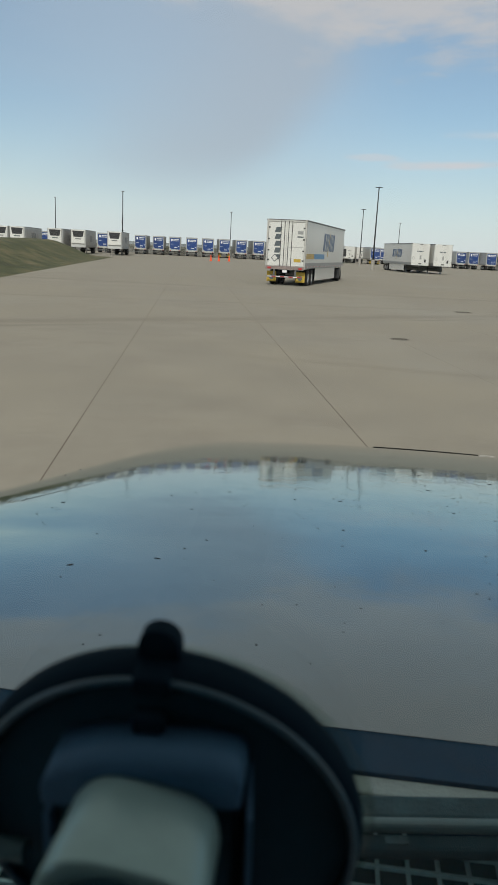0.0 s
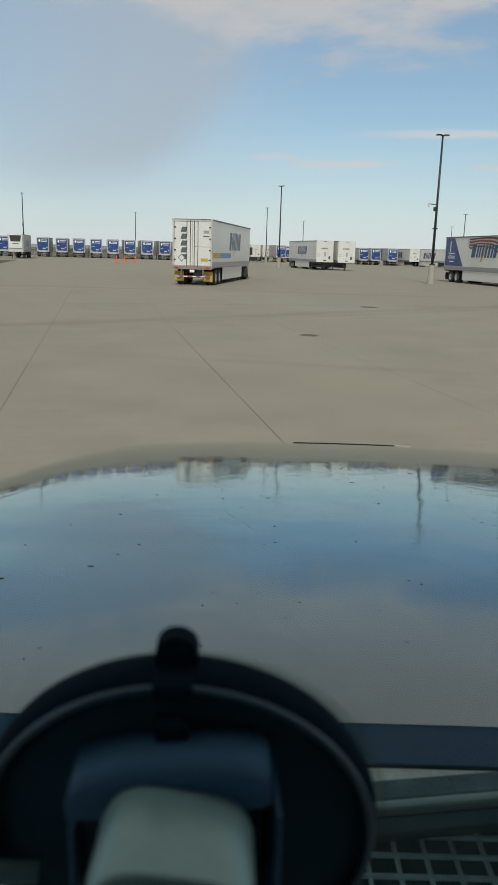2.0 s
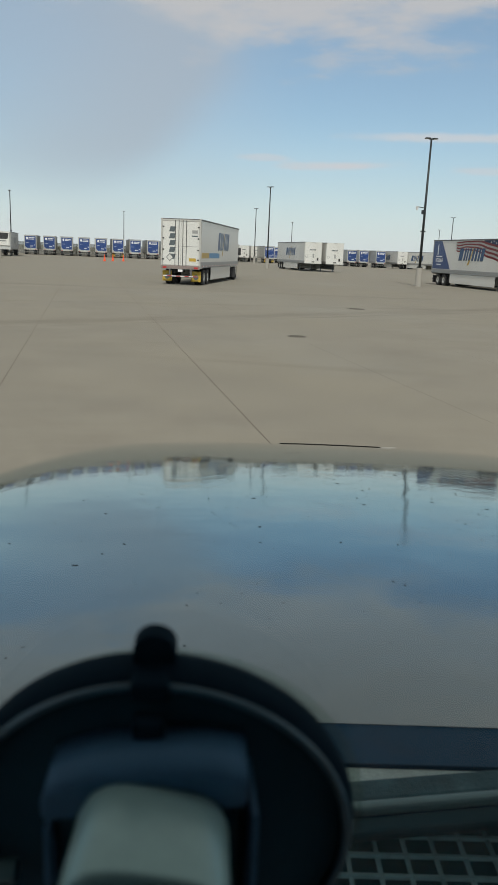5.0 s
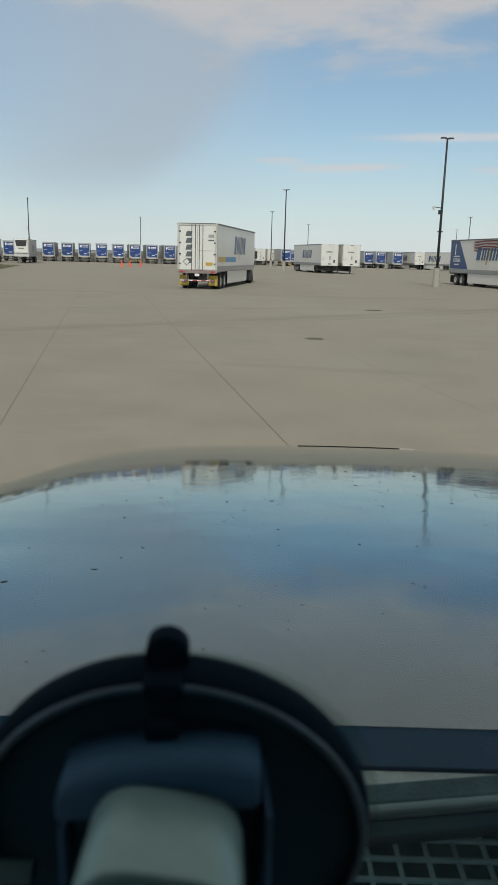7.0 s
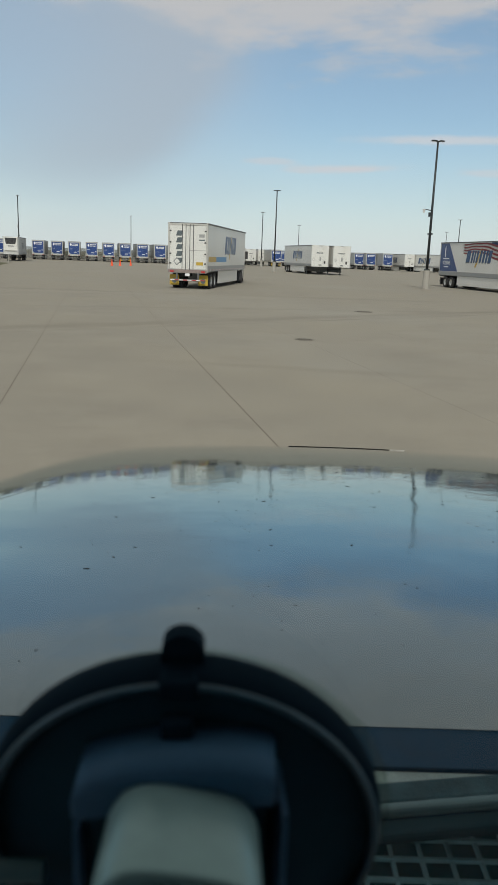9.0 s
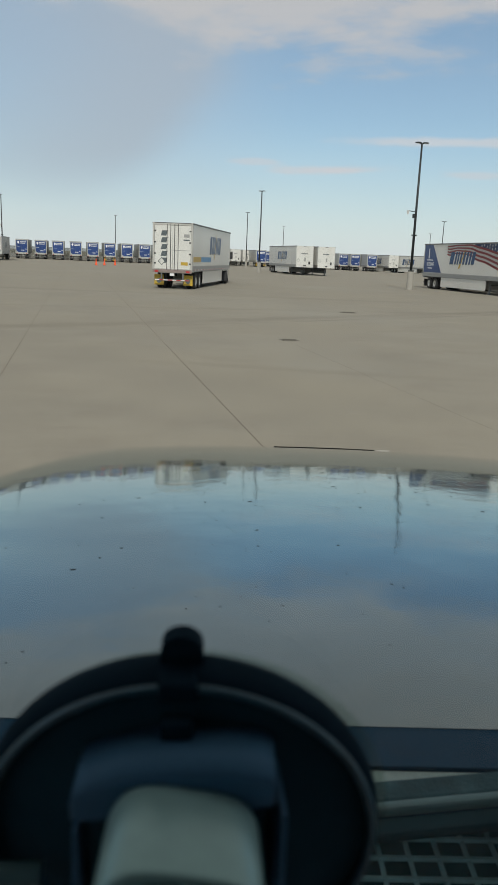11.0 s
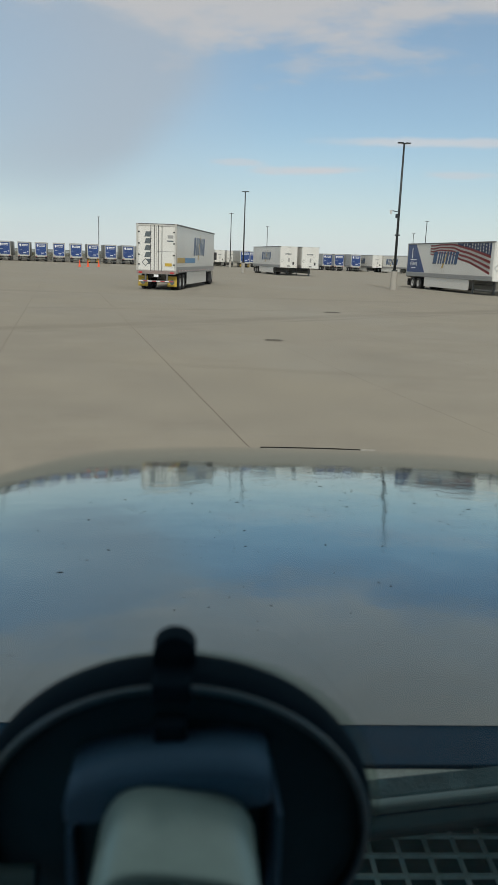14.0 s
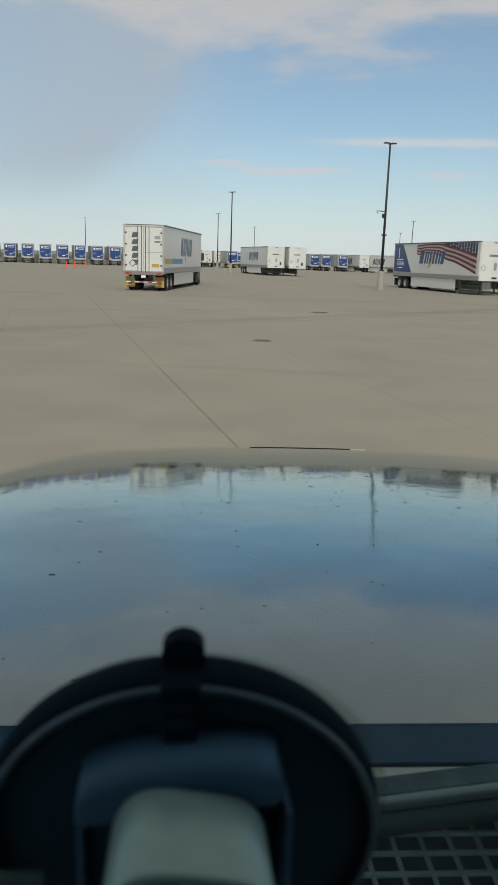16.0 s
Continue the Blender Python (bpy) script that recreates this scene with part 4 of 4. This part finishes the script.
for k in range(5200):
    dx, y = max(-1.0, min(1.0, rng.gauss(0.05, 0.42))), 0.6 + 1.2 * rng.random() ** 0.33
    r = rng.uniform(0.00022, 0.0007) * (0.3 + 0.7 * y)
    m = Matrix.Translation((CX + dx, y, hood_top(dx, y) + 0.0003)) @ Matrix.Rotation(rng.uniform(-0.5, 0.5), 4, 'Z') @ Matrix.Diagonal((rng.uniform(0.9, 4.5) * r, rng.uniform(0.6, 1.1) * r, 0.3 * r, 1))
    ring = [bm.verts.new(m @ Vector((math.cos(q), math.sin(q), 0))) for q in (0.0, 1.1, 2.0, 3.2, 4.3, 5.3)]
    top = bm.verts.new(m @ Vector((0, 0, 1)))
    for q in range(6):
        bm.faces.new((ring[q], ring[(q + 1) % 6], top))
dirt = part("dirt_specks", bm, GRIME, hood)
tagged(dirt, "fine dried dirt on the hood", kind="stuff")
part("hood_seal", box(B(), (CX - 1.15, 0.4965, 1.735), (CX + 1.15, 0.552, 1.7832), 0.0008), SEAL, own, "dark rubber seal, tinted blue for windscreen glare")
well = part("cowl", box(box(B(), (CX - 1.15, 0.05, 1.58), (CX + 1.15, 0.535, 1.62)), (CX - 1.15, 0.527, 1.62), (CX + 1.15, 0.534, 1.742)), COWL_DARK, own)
part("cowl_lip", box(B(), (CX - 1.12, 0.4765, 1.770), (CX + 1.12, 0.496, 1.7805), 0.002), LIP, well, "grey cowl lip, sunlight put into its pale colour")
for k in range(82):
    x = CX - 0.9 + k * 0.0222
    part("grille_bar", box(B(), (x, 0.296, 1.7160), (x + 0.0030, 0.516, 1.7190)), MESH, well)
for k in range(11):
    y = 0.298 + k * 0.0198
    part("grille_bar", box(B(), (CX - 0.92, y, 1.7170), (CX + 0.92, y + 0.0028, 1.7200)), MESH, well)
swing = pose(0.14, 0.4575, 1.7895, 0, 0, 9)
arm_bm = box(B(), (-0.30, -0.0072, -0.004), (0.9, 0.0150, 0.0030), 0.003)
wip = part("wiper", arm_bm, WIPER, own, "dull grey wiper arm", at=swing)
# the arm's highlight, built as a paler strip along its worn edge
part("wiper_edge", box(B(), (-0.30, -0.0150, -0.0040), (0.9, -0.0074, 0.0046), 0.0025), COWL, wip, "worn ridge with a painted pale highlight")
part("wiper_blade", box(B(), (-0.30, -0.0300, -0.0110), (0.9, -0.0152, -0.0020), 0.003), BLADE, wip, "black rubber wiper blade")
for k in range(6):
    part("blade_clip", box(B(), (-0.24 + 0.17 * k, -0.0260, -0.0020), (-0.225 + 0.17 * k, -0.0185, -0.0008), 0.0005), WIPER, wip)
screen = part("windscreen", sheet(B(), [(-0.95, 0.208, 1.78), (1.55, 0.208, 1.78), (1.5, 0.037, 2.75), (-0.9, 0.037, 2.75)], 0.004), GLASS, own)
screen.visible_shadow = False
# plain cab shell, out of view, added to keep daylight off the mount
part("dashboard", box(B(), (-0.95, -0.25, 1.55), (1.55, 0.19, 1.74), 0.03), CAB, own)
part("cab_floor", box(B(), (-1.0, -1.5, 0.95), (1.6, 0.2, 1.05)), CAB, own)
part("cab_roof", box(B(), (-1.0, -1.5, 2.76), (1.6, 0.06, 2.84)), CAB, own)
part("cab_back", box(B(), (-1.0, -1.56, 0.95), (1.6, -1.5, 2.84)), CAB, own)
for x in (-1.0, 1.6):
    part("door_panel", box(B(), (x - 0.04, -1.5, 1.05), (x + 0.04, 0.2, 1.8)), CAB, own)
    part("door_pillar", box(B(), (x - 0.04, -1.5, 1.8), (x + 0.04, -0.75, 2.76)), CAB, own)
part("lower_body", box(B(), (CX - 1.12, 0.1, 0.55), (CX + 1.12, 2.85, 1.1), 0.05), BLACK, own)
part("bumper", box(B(), (CX - 1.18, 2.7, 0.35), (CX + 1.18, 3.1, 0.8), 0.06), ALU, own)
for s in (-1, 1):
    wheel(own, CX + s * 1.0, 1.6, s)
    x = CX + s * 1.345
    door = part("door", box(B(), (x - 0.02, -0.95, 0.98), (x + 0.02, 0.16, 1.82), 0.015), HOOD, own, "glossy grey cab door")
    part("door_handle", box(B(), (x + s * 0.03 - 0.012, -0.85, 1.62), (x + s * 0.03 + 0.012, -0.65, 1.66), 0.005), BLACK, door)
    part("sleeper_side", box(B(), (x - 0.02, -1.56, 0.98), (x + 0.02, -0.97, 2.78), 0.015), HOOD, own)
    part("windscreen_pillar", rod(B(), (x - s * 0.05, 0.2, 1.8), (x - s * 0.05, 0.03, 2.78), 0.045, seg=10), HOOD, own)
    mirror = part("mirror", box(B(), (x + s * 0.28 - 0.11, -0.02, 1.95), (x + s * 0.28 + 0.11, 0.09, 2.6), 0.03), BLACK, own)
    for z in (2.05, 2.5):
        part("mirror_arm", rod(B(), (x, 0.06, z), (x + s * 0.2, 0.04, z), 0.018, seg=8), BLACK, mirror)
    part("headlamp", box(B(), (CX + s * 0.98 - 0.15, 2.78, 0.86), (CX + s * 0.98 + 0.15, 2.98, 1.12), 0.04), LENS, own)
    part("fuel_tank", rod(B(), (CX + s * 0.98, -1.4, 0.68), (CX + s * 0.98, 0.2, 0.68), 0.3, seg=24), ALU, own)
    part("step", box(B(), (CX + s * 1.2 - 0.1, -0.8, 0.42), (CX + s * 1.2 + 0.1, -0.1, 0.47), 0.01), STEEL, own)
    for y in (-4.6, -3.3):
        wheel(own, CX + s * 1.08, y, s)
        wheel(own, CX + s * 0.76, y, s)
part("roof_skin", box(B(), (-1.06, -1.58, 2.841), (1.68, 0.05, 2.90), 0.025), HOOD, own)
part("rear_skin", box(B(), (-1.04, -1.60, 0.98), (1.66, -1.562, 2.84), 0.01), HOOD, own)
part("chassis", box(box(B(), (CX - 0.48, -5.4, 0.70), (CX - 0.38, 0.1, 0.94)), (CX + 0.38, -5.4, 0.70), (CX + 0.48, 0.1, 0.94)), BLACK, own)
part("fifth_wheel", box(B(), (CX - 0.5, -4.5, 0.94), (CX + 0.5, -3.4, 1.08), 0.03), BLACK, own)
for y in (-4.6, -3.3):
    part("axle", rod(B(), (CX - 0.95, y, 0.51), (CX + 0.95, y, 0.51), 0.08), BLACK, own)
grille = part("grille", box(B(), (CX - 0.6, 2.9, 0.82), (CX + 0.6, 3.02, 1.25), 0.02), BLACK, own)
for k in range(5):
    part("grille_slat", box(B(), (CX - 0.58, 3.02, 0.86 + k * 0.08), (CX + 0.58, 3.035, 0.885 + k * 0.08), 0.004), ALU, grille)

# ---- suction mount on the windscreen ----
mount = thing("phone_mount", Matrix(((1, 0, 0, -0.0115), (0, -0.174, -0.985, 0.1564), (0, 0.985, -0.174, 2.0215), (0, 0, 0, 1))),
              "black suction-cup phone mount with a grey arm on the windscreen", "phone mount")
cup = part("suction_cup", turned(B(), [(0.0432, 0.0005), (0.0430, 0.0066), (0.040, 0.0062), (0.032, 0.0085), (0.022, 0.0105), (0.002, 0.011), (0.002, 0.0005)], "Z", 96, (0.0006, 0, 0)), CUP, mount, smooth=True)
part("cup_rim", turned(B(), [(0.0434, -0.001), (0.0456, -0.001), (0.0463, 0.0012), (0.0462, 0.0040), (0.0452, 0.0070), (0.0441, 0.0076), (0.0434, 0.0068)], "Z", 96, (0.0006, 0, 0)), RIM_RUBBER, cup, "rubber rim, coloured darker to offset skylight", smooth=True)
tab = B()
rod(tab, (0.0004, 0.0488, -0.0005), (0.0004, 0.0488, 0.0035), 0.0045, seg=24)
box(tab, (-0.0041, 0.040, -0.0005), (0.0049, 0.0488, 0.0035))
box(tab, (-0.0042, 0.0405, 0.003), (0.0042, 0.0458, 0.0096), 0.0012)
part("pull_tab", tab, RIM_RUBBER, cup)
part("gel_lip", turned(B(), [(0.0440, -0.0012), (0.0473, -0.0012), (0.0473, -0.0006), (0.0440, -0.0004)], "Z", 96, (0.0024, -0.0008, 0)), GEL, cup, "clear soft gel lip", smooth=True)
part("ridge", turned(B(), [(0.0440, 0.0070), (0.0450, 0.0080), (0.0444, 0.0091), (0.0432, 0.0086), (0.0428, 0.0074)], "Z", 96, (0.0008, 0, 0)), RIDGE, cup, smooth=True)
house = B()
crown = [(0.0208, 0.0262), (0.0204, 0.0320), (0.0190, 0.0334), (0.0118, 0.0348), (0.0058, 0.0346), (0.0, 0.0344), (-0.0068, 0.0336), (-0.0120, 0.0320), (-0.0165, 0.0301), (-0.0196, 0.0282), (-0.0206, 0.0264), (-0.0206, 0.0205)]
sheet(house, [(x, y, 0.008) for x, y in crown], 0.014)
bmesh.ops.bevel(house, geom=house.edges[:], offset=0.0007, segments=2, affect="EDGES")
body = part("housing", house, CUP_BODY, mount, "blue-black plastic housing", smooth=True)
part("lever", box(B(), (-0.0034, 0.0322, 0.009), (0.0034, 0.0385, 0.0130), 0.001), RIM_RUBBER, body)
part("lower_body", box(B(), (-0.0190, -0.034, 0.006), (0.0190, 0.0205, 0.0195), 0.002), CUP, mount)
for s, top in ((-1, 0.0200), (1, 0.0256)):
    lean = 0.0 if s < 0 else 0.0016
    wing = sheet(B(), [(s * 0.0205, -0.034, 0.008), (s * 0.0205, top, 0.008), (s * 0.0205 + lean, top - 0.002, 0.0215), (s * 0.0212 + lean, -0.034, 0.028)], 0.0012)
    part("side_wing", wing, CUP_BODY, body)
along = Vector((0.030, 0.2, 1.0)).normalized()
arm_at = Matrix.Translation((0.0016, 0.0180, 0.0215)) @ along.to_track_quat("Z", "Y").to_matrix().to_4x4()
shell = B()
rings = []
for reach, out in [(0.0, 0.70), (0.0006, 0.84), (0.0016, 0.92), (0.0030, 0.97), (0.0050, 1.0), (0.0255, 1.02), (0.0265, 0.99), (0.0268, 0.86)]:
    ring = []
    for k in range(72):
        q = 2 * math.pi * k / 72
        c, d = math.cos(q), math.sin(q)
        w = (abs(c) ** 3.3 + abs(d) ** 3.3) ** (-1 / 3.3)
        ring.append(shell.verts.new((0.0152 * w * c * out, 0.0134 * w * d * out, reach)))
    rings.append(ring)
for ring, after in zip(rings, rings[1:]):
    for k in range(72):
        shell.faces.new((ring[k], ring[(k + 1) % 72], after[(k + 1) % 72], after[k]))
shell.faces.new(rings[0])
shell.faces.new(rings[-1])
part("arm", shell, ARM, mount, "grey-green rounded plastic arm", smooth=True, at=arm_at)
part("arm_joint", turned(B(), [(0.0005, 0.0260), (0.0118, 0.0260), (0.0122, 0.030), (0.0122, 0.075), (0.0005, 0.075)], "Z", 40), CUP, mount, "black ball joint and stem", smooth=True, at=arm_at)
part("clamp_knob", rod(B(), (-0.030, -0.006, 0.013), (-0.056, -0.0065, 0.013), 0.0026, 0.0026, 20), COWL, mount)

# ---- concrete yard ----
W_SLAB, L_SLAB, GAP, TIGHT = 3.42, 4.6, 0.004, 0.0008
A0, D0 = -1.31, 5.0
slab_mesh = mesh_of("slab", box(B(), (GAP / 2, TIGHT / 2, -0.015), (W_SLAB - GAP / 2, L_SLAB - TIGHT / 2, 0.0)), CONCRETE)
pavement = new("pavement")
tagged(pavement, "wide yard of tan concrete slabs with dark joints and tyre stains", "pavement", kind="structure")
turn = pose(0, 0, 0, 0, 0, YARD)
near = set()
for i in range(-4, 8):
    for j in range(0, 24):
        near.add((i, j))
        s = new("slab", slab_mesh)
        s.parent = pavement
        s.matrix_basis = Matrix.Translation((*yard(A0 + i * W_SLAB, D0 + j * L_SLAB), 0.0)) @ turn
verts, faces = [], []
for i in range(-30, 46):
    for j in range(-14, 80):
        if (i, j) in near:
            continue
        a, d = A0 + i * W_SLAB, D0 + j * L_SLAB
        k = len(verts)
        g, e = GAP / 2, TIGHT / 2
        for z in (-0.015, 0.0):
            for p, q in ((g, e), (W_SLAB - g, e), (W_SLAB - g, L_SLAB - e), (g, L_SLAB - e)):
                verts.append((*yard(a + p, d + q), z))
        faces += [(k + 4, k + 5, k + 6, k + 7)] + [(k + n, k + (n + 1) % 4, k + 4 + (n + 1) % 4, k + 4 + n) for n in range(4)]
me = bpy.data.meshes.new("slab_field")
me.from_pydata(verts, [], faces)
me.materials.append(CONCRETE)
rest_of = new("slab_field", me)
rest_of.parent = pavement
tagged(rest_of, "farther concrete slabs of the yard", kind="stuff")
for a in (A0, A0 + W_SLAB):
    part("joint_seal", box(B(), (-0.006, 0, -0.010), (0.006, 95, 0.002)), SEALANT, pavement, at=Matrix.Translation((*yard(a, 4.0), 0)) @ turn)
# drain covers flush with the concrete
for x, y, r in ((1.59, 20.95, 0.27), (5.05, 33.5, 0.40)):
    c = new("manhole_cover", mesh_of("manhole_cover", rod(B(), (0, 0, -0.01), (0, 0, 0.006), r, r - 0.005, 32), IRON))
    c.matrix_world = pose(x, y, 0)
    tagged(c, "dark cast-iron drain cover set in the concrete", "manhole cover", "drain covers")
    for k in range(5):
        part("rib", box(B(), (-r * 0.7, -r * 0.6 + k * r * 0.3 - 0.012, 0.006), (r * 0.7, -r * 0.6 + k * r * 0.3 + 0.012, 0.010)), IRON, c)
